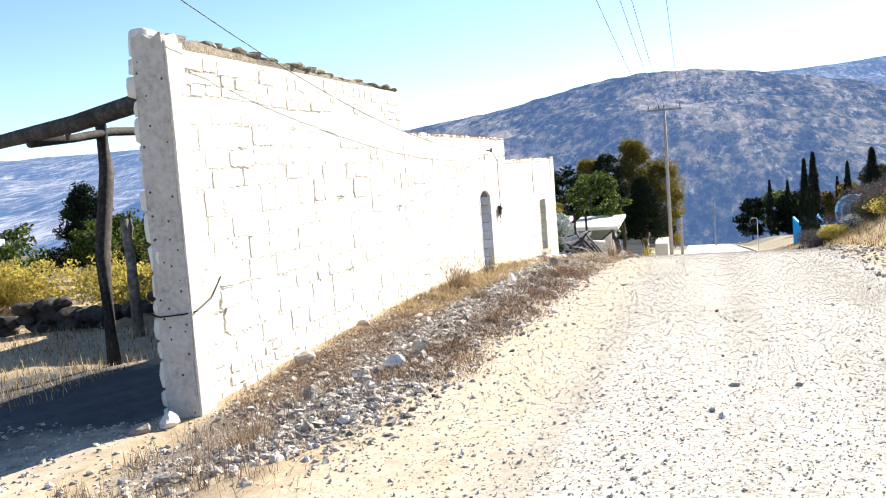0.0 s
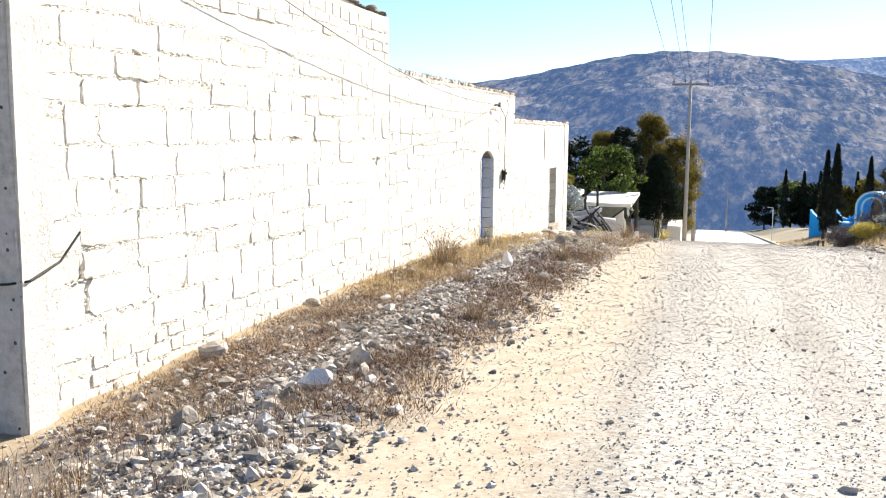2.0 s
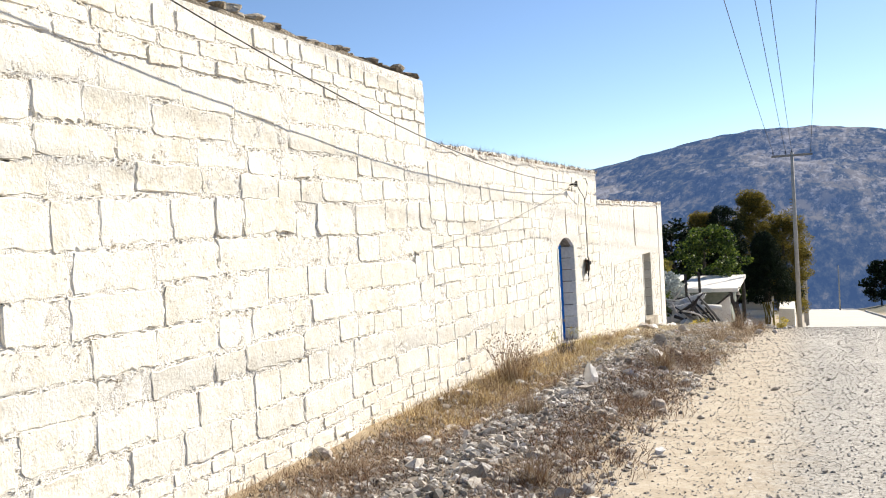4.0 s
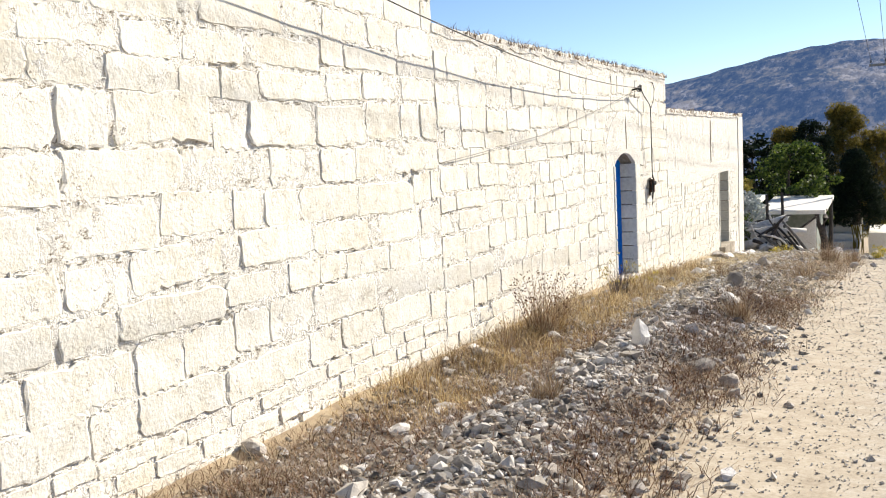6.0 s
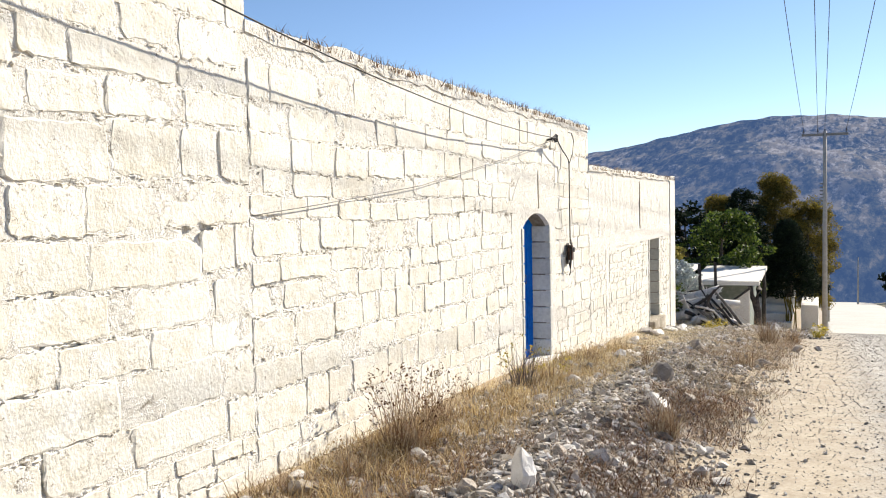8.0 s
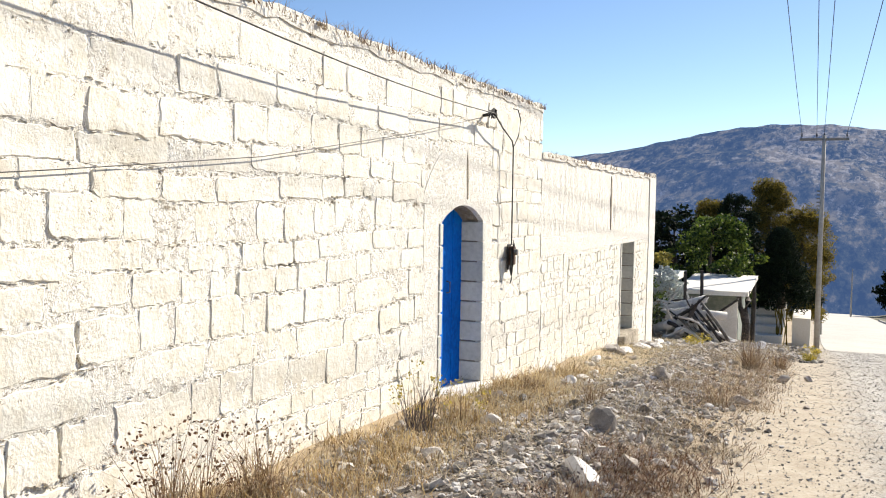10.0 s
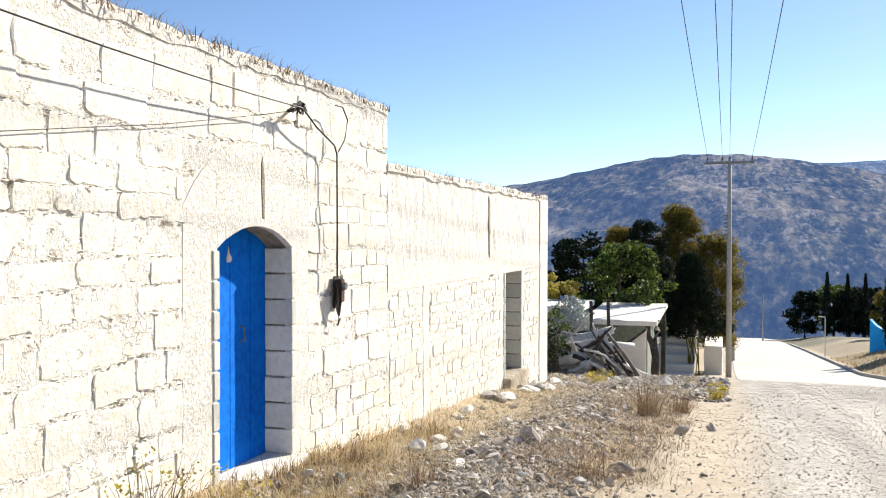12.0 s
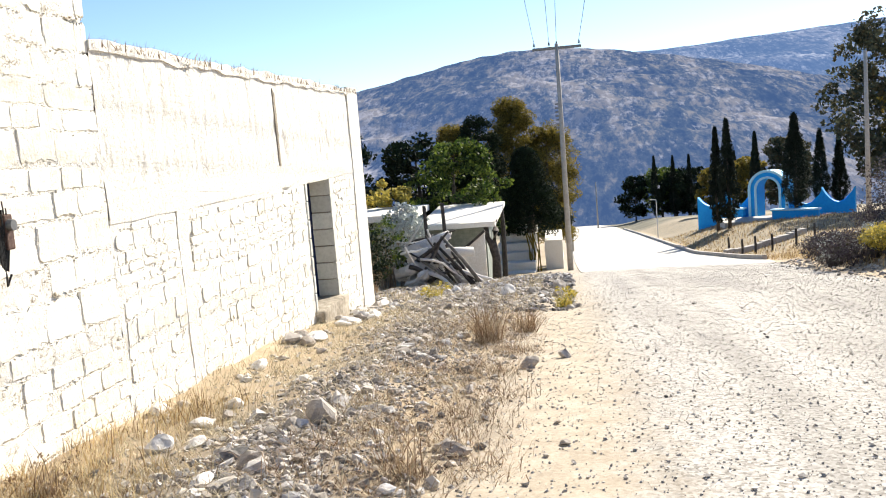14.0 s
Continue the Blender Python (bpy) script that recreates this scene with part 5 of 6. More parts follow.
bm = prism_bm([(-4.75, -3.9), (-3.86, -3.9), (-3.86, -2.06), (-4.75, -2.66)], -0.05, 0.05)
bm.transform(Matrix.Translation((0, 45.0, 0)) @ Matrix.Rotation(radians(90), 4, "Z") @ Matrix.Diagonal((1, -1, 1, 1)))
part("side_panel", bm, M_PLASTER, shed, "white painted sloping wall panel")
part("brace", tube_bm([(-4.80, 44.9, -2.72), (-4.3, 44.9, -2.38), (-3.84, 44.9, -2.02)], 0.045, 6), M_WOOD, shed)
part("post", tube_bm([(-3.72, 46.5, flat_z(-3.7, 46.5) - 0.3), (-3.66, 46.5, -3.1), (-3.74, 46.5, -2.7), (-3.62, 46.5, -2.2), (-3.64, 46.5, -1.86)], [0.17, 0.14, 0.15, 0.12, 0.11], 9), M_WOOD, shed, "thick gnarled dark trunk holding up the roof", smooth=True)
part("post_fork", tube_bm([(-3.74, 46.45, -2.75), (-3.9, 46.45, -2.4), (-3.95, 46.45, -1.88)], [0.11, 0.09, 0.08], 8), M_WOOD, shed, smooth=True)
part("post", tube_bm([(-3.75, 51.4, flat_z(-3.75, 51.4) - 0.3), (-3.7, 51.4, -2.6), (-3.75, 51.4, -1.75)], [0.11, 0.09, 0.1], 8), M_WOOD, shed)
annex = thing("low_building", (0, 0, -0.3), "low grey-green rendered building with a white flat roof", "building")
part("wall", roughen(box_bm(-8.6, -6.35, 46.2, 49.5, flat_z(-7.5, 46) - 1.0, -1.68), 0.02, 1.2, 4), M_SHED, annex)
part("roof", roughen(box_bm(-8.8, -6.2, 45.9, 49.7, -1.68, -1.47), 0.015, 1.5, 3), M_PLASTER, annex, "white painted flat concrete roof")

R2 = np.random.default_rng(12)
pile_z = flat_z(-5.2, 43.5)
for k in range(66):
    x0, y0 = -5.25 + R2.normal(0, 0.6), 43.4 + R2.normal(0, 0.5)
    z0 = pile_z + 0.12 + 1.3 * R2.random() * math.exp(-((x0 + 5.5) / 0.9) ** 2)
    a, tilt, ln = R2.normal(-0.15, 0.6), R2.normal(-0.3, 0.5), R2.uniform(0.8, 1.9)
    d = Vector((math.cos(a) * math.cos(tilt), math.sin(a) * math.cos(tilt) * 0.5, math.sin(tilt)))
    pts = limb_points(R2, (0, 0, 0), d, ln, 0.16)
    low = min(q.z for q in pts)
    ground_gap = max(0.0, flat_z(x0, y0) + 0.05 - (z0 + low))
    rr = R2.uniform(0.022, 0.075)
    dark = k % 3 == 0
    thing("branch", (x0 - d.x * ln / 2, y0, z0 + ground_gap), "dark weathered dead branch on a wood pile" if dark else "bleached grey dead branch on a wood pile", "branch", "branches of the wood pile",
          bm=tube_bm(pts, [rr, rr * 0.95, rr * 0.85, rr * 0.75, rr * 0.6, rr * 0.4], 7), mat=M_WOOD if dark else M_BRANCH, smooth=True)
for k, (x0, z0, rr, ln) in enumerate(((-6.4, 0.5, 0.17, 1.2), (-6.0, 0.25, 0.2, 1.0), (-5.2, 0.95, 0.16, 1.1))):
    thing("log", (x0, 43.3, pile_z + z0), "thick pale sawn log on a wood pile", "log", "branches of the wood pile",
          bm=tube_bm([(0, -0.2, 0), (ln * 0.5, 0, 0.06), (ln, 0.2, 0.02)], [rr, rr * 0.95, rr * 0.85], 10), mat=M_BRANCH, smooth=True)
for a, b, rr in (((-4.95, 43.1, -1.98), (-3.82, 42.5, -3.22), 0.055), ((-5.15, 43.0, -2.15), (-4.05, 42.4, -3.25), 0.05), ((-5.3, 42.9, -2.3), (-4.3, 42.3, -3.22), 0.06), ((-4.75, 43.2, -2.4), (-4.02, 42.6, -3.2), 0.045), ((-5.6, 42.8, -2.55), (-4.55, 42.2, -3.2), 0.055)):
    a, b = Vector(a) - Vector((0, 0, 0.28)), Vector(b)
    b.z = flat_z(b.x, b.y) + 0.03
    thing("pole", tuple(b), "straight grey pole leaning on the wood pile", "pole", "branches of the wood pile",
          bm=tube_bm([(0, 0, 0), (a - b) * 0.5 + Vector((0.02, 0, 0.03)), a - b], [rr, rr * 0.95, rr * 0.8], 8), mat=M_OLDWOOD if rr > 0.05 else M_WOOD, smooth=True)
for a, b, rr in (((-6.1, 43.3, -2.42), (-4.75, 43.5, -1.98), 0.15), ((-6.0, 43.1, -2.62), (-4.9, 43.3, -2.25), 0.17), ((-5.85, 42.5, -2.82), (-5.55, 43.9, -2.78), 0.16), ((-5.5, 42.4, -3.0), (-5.2, 43.8, -2.95), 0.14), ((-6.2, 42.9, -2.95), (-5.0, 43.0, -2.7), 0.15)):
    a, b = Vector(a) - Vector((0, 0, 0.28)), Vector(b) - Vector((0, 0, 0.28))
    thing("log", tuple(a), "thick bleached log stacked on the wood pile", "log", "branches of the wood pile",
          bm=roughen(tube_bm([(0, 0, 0), (b - a) * 0.35, (b - a) * 0.7, b - a], [rr, rr * 1.05, rr * 0.92, rr * 0.9], 10), 0.02, 5), mat=M_BRANCH, smooth=True)
for k, px in enumerate((-5.55, -5.0)):
    thing("fence_post", (px, 44.2, flat_z(px, 44.2)), "dark weathered wooden post behind the wood pile", "post", "posts by the wood pile",
          bm=tube_bm([(0, 0, -0.2), (0.03, 0, 1.2), (0.0, 0, 2.45)], [0.07, 0.06, 0.055], 7), mat=M_WOOD)
shrub((-6.3, 44.9), 2.6, 0.85, M_AGAVE, "pale grey-leaved shrub rising over the wood pile", R2, 40, 2600, M_STEM, 0.13)
shrub((-6.7, 40.5), 1.9, 0.9, M_DARK, "dark green bush behind the end of the house", R2, 60, 1600, M_STEM, 0.09)
shrub((-6.1, 38.0), 1.3, 0.7, M_DARK, "dark green bush behind the end of the house", R2, 50, 1200, M_STEM, 0.08)
shrub((-6.6, 43.0), 2.2, 0.7, M_GREEN, "mid-green bush beside the wood pile", R2, 50, 900, M_STEM, 0.09)

shrub((-6.3, 54.0), 3.6, 1.5, M_DARK, "dense dark bush behind the shed", R2, 60, 5200, M_STEM, 0.16)
tree((-5.5, 52.6), 5.4, 0.1, 2.0, M_GREEN, "broad-leaved tree with light green crown behind the shed", R2, "tall", 0.16, 110, 70, 0.15, spread_k=0.2)
tree((-7.6, 49.6), 3.9, 0.25, 1.0, M_YELLOW, "small tree with yellow foliage behind the shed", R2, "tall", 0.09, 40, 55, 0.15)
tree((-10.6, 54), 6.4, 0.25, 1.7, M_DARK, "dark green conifer behind the house", R2, "tall", 0.18, 70, 60, 0.2)
tree((-3.0, 58.8), 5.5, 0.36, 1.75, M_DARK, "dense dark conifer with drooping limbs by the road", R2, "cone", 0.22, 240, 110, 0.15, aspect=0.5)
tree((-5.2, 60.5), 7.4, 0.25, 1.3, M_DARK, "tall dark conifer behind the shed", R2, "tall", 0.22, 160, 110, 0.15, aspect=0.5)
tree((-3.9, 66.0), 8.9, 0.3, 1.35, M_OLIVE, "tall feathery olive-brown tree", R2, "tall", 0.2, 150, 140, 0.22, spread_k=0.40, aspect=0.3)
tree((-2.1, 66.5), 7.5, 0.2, 1.5, M_OLIVE, "feathery rusty-brown tree beside the road", R2, "tall", 0.18, 135, 140, 0.22, spread_k=0.40, aspect=0.3)
tree((-6.9, 66.0), 7.9, 0.3, 1.3, M_OLIVE, "tall feathery olive-brown tree", R2, "tall", 0.18, 125, 135, 0.22, spread_k=0.40, aspect=0.3)
tree((-8.2, 60.0), 6.6, 0.3, 2.0, M_DARK, "dark green tree behind the shed", R2, "round", 0.18, 80, 60, 0.22)
tree((-12.8, 24.5), 4.35, 0.4, 1.2, M_DARK, "dark tree showing over the house roof", R2, "round", 0.16, 50, 50, 0.16)
tree((-11.6, 31.0), 4.1, 0.4, 1.4, M_DARK, "dark tree showing over the house roof", R2, "round", 0.16, 50, 50, 0.16)

# whitewashed steps, pier and poles by the road under the trees
for k in range(6):
    zz = flat_z(-3.5, 56) + 0.12 + 0.33 * k
    bm = box_bm(-4.6 + 0.06 * k, -2.75 + 0.02 * k, 55.4 + 0.75 * k, 56.1 + 0.75 * k, zz - 0.5, zz, 0.03)
    thing("stone_step", (0, 0, 0), "whitewashed stone step under dark trees", "step", "steps under the trees", bm=bm, mat=M_PLASTER)
bm = box_bm(-2.35, -1.55, 58.5, 62.5, flat_z(-2, 60) - 0.6, flat_z(-2, 58.5) + 1.35)
roughen(bm, 0.04, 1.5, 4)
thing("low_wall", (0, 0, 0), "whitewashed low wall beside the concrete road", "wall", bm=bm, mat=M_PLASTER)
for k in range(9):
    px, py = -2.75 + R2.normal(0, 0.16), 56.6 + R2.normal(0, 0.2)
    thing("cane", (px, py, flat_z(px, py)), "brown dry cane leaning against a tree", "cane", "canes under the tree",
          bm=tube_bm([(0, 0, -0.1), (R2.normal(0, 0.1), 0, 0.8), (R2.normal(0.05, 0.2), 0.05, 1.7)], 0.03, 5), mat=M_OLIVE)

# concrete road and its kerb
ys = np.concatenate([np.arange(49.0, 120, 1.0), np.arange(120, 215, 5.0)])
rows = []
for yy in ys:
    rows.append([(xx, yy, float(ROAD_Z(yy)) + 0.03) for xx in (-0.95, 1.2, 3.4, 5.75)])
sv = np.array(rows).reshape(-1, 3)
sv[:4, 1] += np.array([0.5, -0.6, 0.4, -0.5])
sv[:4, 2] -= 0.09
sv[4:8, 2] -= 0.035
si = np.arange(len(sv)).reshape(len(ys), 4)
sq = np.concatenate([np.stack([si[:-1, k], si[:-1, k + 1], si[1:, k + 1], si[1:, k]], 1) for k in range(3)])
bot = sv.copy()
bot[:, 2] -= 0.3
off = len(sv)
ring = list(si[:, 0]) + list(si[-1, 1:]) + list(si[::-1, 3][1:]) + list(si[0, 1:3][::-1])
skirt = np.array([(ring[k], ring[(k + 1) % len(ring)], ring[(k + 1) % len(ring)] + off, ring[k] + off) for k in range(len(ring))])
tagged(new("road", big_mesh("road", np.concatenate([sv, bot]), np.concatenate([sq, skirt]), M_SLAB)), "pale concrete road slab running downhill", "road", kind="structure")
for k in range(40):
    y0 = 52.0 + k * 2.0
    a, b = float(ROAD_Z(y0)), float(ROAD_Z(y0 + 1.97))
    bm = box_bm(5.76, 5.96, y0, y0 + 1.97, -0.25, 0.2, 0.015)
    for v in bm.verts:
        v.co.z += a + (b - a) * (v.co.y - y0) / 1.97
    if k == 0:
        kerb = thing("kerb", (0, 0, 0), "pale concrete kerb along the downhill road", "kerb", kind="structure")
    part("kerb_stone", bm, M_CONCRETE, kerb)

# ---- blue arch and its plot ----
gate = thing("blue_arch", (0, 0, 0), "bright blue arched gateway with low scalloped walls", "gateway")
GZ0 = -6.1


def arch_ring(x0, x1, spring, apex_r, wall_t, y0, y1, n=16):
    cx, ro = (x0 + x1) / 2, (x1 - x0) / 2
    ri = ro - wall_t
    outer = [(x0, GZ0), (x0, spring)] + [(cx - ro * math.cos(math.pi * k / n), spring + ro * math.sin(math.pi * k / n)) for k in range(1, n)] + [(x1, spring), (x1, GZ0)]
    inner = [(x0 + wall_t, GZ0), (x0 + wall_t, spring)] + [(cx - ri * math.cos(math.pi * k / n), spring + ri * math.sin(math.pi * k / n)) for k in range(1, n)] + [(x1 - wall_t, spring), (x1 - wall_t, GZ0)]
    bm = bmesh.new()
    vo = [[bm.verts.new((x, yy, z)) for x, z in outer] for yy in (y0, y1)]
    vi = [[bm.verts.new((x, yy, z)) for x, z in inner] for yy in (y0, y1)]
    for k in range(len(outer) - 1):
        bm.faces.new((vo[0][k], vo[0][k + 1], vi[0][k + 1], vi[0][k]))
        bm.faces.new((vo[1][k], vi[1][k], vi[1][k + 1], vo[1][k + 1]))
        bm.faces.new((vo[0][k], vo[1][k], vo[1][k + 1], vo[0][k + 1]))
        bm.faces.new((vi[0][k], vi[0][k + 1], vi[1][k + 1], vi[1][k]))
    return bm


TURN_GATE = Matrix.Translation((14.25, 89.0, -1.25)) @ Matrix.Rotation(radians(-28), 4, "Z") @ Matrix.Scale(1.2, 4) @ Matrix.Translation((-11.4, -78.6, 0))


def gate_part(name, bm, mat, label=""):
    bm.transform(TURN_GATE)
    return part(name, bm, mat, gate, label)


gate_part("arch", arch_ring(10.2, 12.5, -3.25, 1.1, 0.5, 78.0, 79.6), M_ARCH_BLUE)
gate_part("arch_trim", arch_ring(10.14, 12.56, -3.25, 1.1, 0.15, 77.9, 78.12), M_PALE_BLUE, "pale blue raised edge round the arch")
gate_part("arch_trim", arch_ring(10.54, 12.16, -3.25, 1.1, 0.13, 77.9, 78.12), M_PALE_BLUE, "pale blue raised edge round the opening")


def wing(x0, x1, hi, lo):
    pts = [(x0, GZ0), (x1, GZ0)]
    for k in range(13):
        u = 1 - k / 12
        pts.append((x0 + (x1 - x0) * u, lo + (hi - lo) * abs(2 * u - 1) ** 2))
    bm = prism_bm(pts, -0.2, 0.2)
    bm.transform(Matrix.Translation((0, 78.8, 0)) @ Matrix.Rotation(radians(90), 4, "Z") @ Matrix.Diagonal((1, -1, 1, 1)))
    return bm


for x0, x1, hi, lo in ((6.6, 8.4, -3.7, -4.3), (8.4, 10.2, -3.4, -4.2), (12.5, 14.4, -3.5, -4.3), (14.4, 16.3, -3.3, -4.2)):
    gate_part("wing_wall", wing(x0, x1, hi, lo), M_ARCH_BLUE)
for x0, x1, yy, top in ((12.4, 15.0, 75.0, -4.3), (8.3, 9.9, 77.6, -4.45)):
    gate_part("low_wall", box_bm(x0, x1, yy, yy + 0.5, GZ0 - 0.6, top, 0.02), M_ARCH_BLUE)
    gate_part("coping", box_bm(x0 - 0.08, x1 + 0.08, yy - 0.08, yy + 0.58, top, top + 0.09, 0.01), M_PALE_BLUE)
bm = box_bm(10.0, 15.2, 84.5, 87.7, flat_z(12.5, 86) - 0.5, flat_z(12.5, 86) + 0.2, 0.02)
thing("stone_step", (0, 0, 0), "pale concrete platform before the blue arch", "platform", bm=bm, mat=M_SLAB)
for k in range(14):
    px, py = 6.5 + 0.35 * k, 63.0 + 0.35 * k
    bm = box_bm(-0.3, 0.3, -0.14, 0.14, -0.3, 0.32, 0.03)
    ob = thing("edging_stone", (px, py, flat_z(px, py)), "grey concrete edging block round the plot", "edging", "edging of the plot", turn=45, bm=bm, mat=M_CONCRETE)
for k, (px, py) in enumerate(((6.6, 60.2), (7.3, 60.8), (8.1, 61.0), (9.3, 61.5), (7.0, 66), (10.4, 62.5))):
    thing("fence_post", (px, py, flat_z(px, py)), "short dark wooden fence post in the grass", "post", "posts round the plot",
          bm=tube_bm([(0, 0, -0.2), (0.02, 0.01, 0.45), (0, 0, 0.85)], [0.06, 0.055, 0.05], 6), mat=M_WOOD)
thing("sign_post", (6.0, 92, flat_z(6.0, 92)), "thin white post with a short arm by the road", "post",
      bm=tube_bm([(0, 0, -0.2), (0, 0, 3.2), (-0.03, 0, 3.3), (-0.5, 0, 3.35)], 0.04, 6), mat=M_PLASTER)


def cypress(x, y, top, radius, bare=0.06):
    z = flat_z(x, y)
    return tree((x, y), top - z, bare, radius * 0.95, M_CYPRESS, "slender dark green cypress tree", R2, "spire", 0.11, 620, 30, 0.13, limbs=4, name="cypress", group="cypresses by the blue arch", spread_k=0.17, aspect=0.6)


for spec in ((9.5, 84.2, -0.2, 0.75, 0.1), (10.1, 83.2, 0.26, 0.95, 0.1), (15.3, 99.5, -1.0, 0.78), (15.05, 84.9, 0.25, 1.35, 0.14), (20.0, 97.0, -1.15, 0.95, 0.16), (21.8, 98.0, -1.8, 0.9, 0.12), (17.2, 119.7, -3.2, 0.65), (12.1, 154.5, -4.4, 0.95), (14.9, 155.5, -4.6, 1.0), (17.3, 156.0, -4.6, 0.95)):
    cypress(*spec)
for x0, y0, h0, r0, m0 in ((9.6, 160, 6.6, 2.6, M_DARK), (13.6, 160, 7.4, 3.2, M_GREEN), (15.4, 157, 6.4, 2.8, M_DARK), (18.0, 163, 7.2, 3.4, M_DARK), (14.8, 118, 5.0, 2.0, M_OLIVE), (18.3, 118, 6.0, 2.2, M_OLIVE)):
    tree((x0, y0), h0, 0.1, r0, m0, "rounded dark tree beyond the blue arch" if m0 is M_DARK else "bushy brownish tree beyond the blue arch", R2, "round", 0.16, 70, 60, 0.36)
tree((22.6, 88), 14.0, 0.2, 4.3, M_EUC, "tall spreading eucalyptus with grey-green leaves", R2, "tall", 0.4, 150, 60, 0.34, limbs=14, spread_k=0.22)
tree((19.0, 104), 7.0, 0.15, 2.4, M_EUC, "spreading grey-green tree behind the cypresses", R2, "round", 0.3, 110, 60, 0.32, limbs=12, spread_k=0.24)
tree((25.0, 86), 10.0, 0.2, 3.2, M_OLIVE, "tall brownish tree on the bank", R2, "round", 0.3, 110, 60, 0.32, limbs=12)
utility_pole((11.8, 59.0, flat_z(11.8, 59)), 2.85 - flat_z(11.8, 59), "grey utility pole on the grassy bank", False)

# ---- brush on the road bank ----
for x0, y0, h0, r0, m0 in ((4.7, 37.5, 1.0, 0.9, M_GREYBUSH), (5.9, 38.6, 1.2, 1.0, M_GREYBUSH), (6.7, 39.5, 1.5, 1.25, M_GREYBUSH), (5.2, 36.6, 0.8, 0.7, M_YELLOW), (6.4, 36.4, 0.9, 0.8, M_EUC), (7.6, 38.2, 1.5, 1.1, M_GREYBUSH), (5.0, 40.5, 1.0, 0.8, M_GREYBUSH), (7.4, 35.0, 1.0, 0.9, M_YELLOW), (6.5, 35.2, 1.2, 1.0, M_GREYBUSH), (7.4, 33.6, 1.4, 1.1, M_GREYBUSH), (6.1, 33.9, 0.8, 0.75, M_EUC), (6.9, 32.4, 1.0, 0.8, M_GREYBUSH)):
    shrub((x0, y0), h0 * (0.82 if x0 < 6 else 1.1), r0, m0, "grey purple dry brush on the road bank" if m0 is M_GREYBUSH else "yellow-green brush on the road bank", R2, 60, 4200, M_GREYBUSH, 0.05, group="brush on the bank")
for x0, y0, h0, r0 in ((6.1, 31.6, 0.9, 0.9), (6.6, 30.0, 1.2, 1.0), (6.9, 28.0, 1.3, 1.1), (5.9, 24.5, 1.0, 0.9), (7.0, 23.0, 1.3, 1.1), (6.5, 33.5, 1.2, 1.0), (8.2, 26.0, 1.5, 1.2), (5.4, 20.0, 0.7, 0.7)):
    shrub((x0, y0), h0 * 0.7, r0 * 0.8, M_YELLOW if x0 < 6.3 else M_EUC, "yellow-green bush on the road bank", R2, 60, 1100, M_STEM, 0.06, group="brush on the bank")

for x0, y0, h0, r0 in ((5.15, 37.2, 0.75, 0.55), (5.9, 36.9, 0.7, 0.6), (6.9, 36.8, 0.8, 0.65), (4.75, 38.9, 0.8, 0.6)):
    shrub((x0, y0), h0, r0, M_AGAVE, "pale blue-grey tufted bush on the road bank", R2, 160, 900, M_GREYBUSH, 0.05, group="brush on the bank")

for x0, y0, h0, r0 in ((4.3, 18.3, 0.55, 0.6), (4.9, 19.8, 0.7, 0.75), (5.3, 17.0, 0.6, 0.6)):
    shrub((x0, y0), h0, r0, M_OLIVE, "dark olive bush on the edge of the road bank", R2, 60, 2600, M_STEM, 0.04, group="brush on the bank")

# ---- yard behind the tall wall ----
shelter = thing("pole_shelter", (0, 0, 0), "crooked dark shelter of rough wooden poles", "shelter")
part("post", tube_bm([(-7.62, 9.95, flat_z(-7.6, 10) - 0.3), (-7.66, 10.0, 0.5), (-7.60, 10.2, 1.6), (-7.62, 10.2, 2.34)], [0.115, 0.105, 0.10, 0.08], 9), M_WOOD, shelter, smooth=True)
part("post", tube_bm([(-8.85, 12.4, flat_z(-8.85, 12.4) - 0.3), (-8.9, 12.45, 0.2), (-8.98, 12.5, 0.88)], [0.10, 0.085, 0.075], 8), M_OLDWOOD, shelter, "paler forked wooden post", smooth=True)
part("post_fork", tube_bm([(-8.92, 12.46, 0.45), (-8.84, 12.46, 0.75), (-8.86, 12.46, 1.02)], [0.05, 0.045, 0.03], 7), M_OLDWOOD, shelter, smooth=True)
part("beam", tube_bm([(-7.6, 8.75, 1.98), (-7.6, 9.6, 2.06), (-7.6, 10.4, 2.16), (-7.62, 11.6, 2.2), (-7.6, 13.6, 2.22)], [0.05, 0.055, 0.06, 0.06, 0.05], 8), M_WOOD, shelter, smooth=True)
part("beam", tube_bm([(-5.0, 7.75, 2.40), (-5.6, 8.0, 2.25), (-6.6, 8.3, 2.13), (-7.6, 8.8, 2.10), (-8.8, 9.4, 2.06), (-11.0, 10.4, 2.0)], [0.10, 0.105, 0.10, 0.095, 0.085, 0.07], 9), M_WOOD, shelter, "thick bowed dark beam", smooth=True)
part("post", tube_bm([(-10.9, 10.35, flat_z(-10.9, 10.35) - 0.3), (-10.95, 10.4, 0.8), (-10.95, 10.4, 2.0)], [0.1, 0.09, 0.08], 8), M_WOOD, shelter, smooth=True)
part("peg", tube_bm([(-6.75, 8.36, 2.08), (-6.76, 8.36, 1.95)], 0.03, 6), M_WOOD, shelter)
low = thing("dry_stone_wall", (0, 0, 0), "low dry-stone wall across the yard, stones darkened for shade", "wall")
rng = random.Random(77)
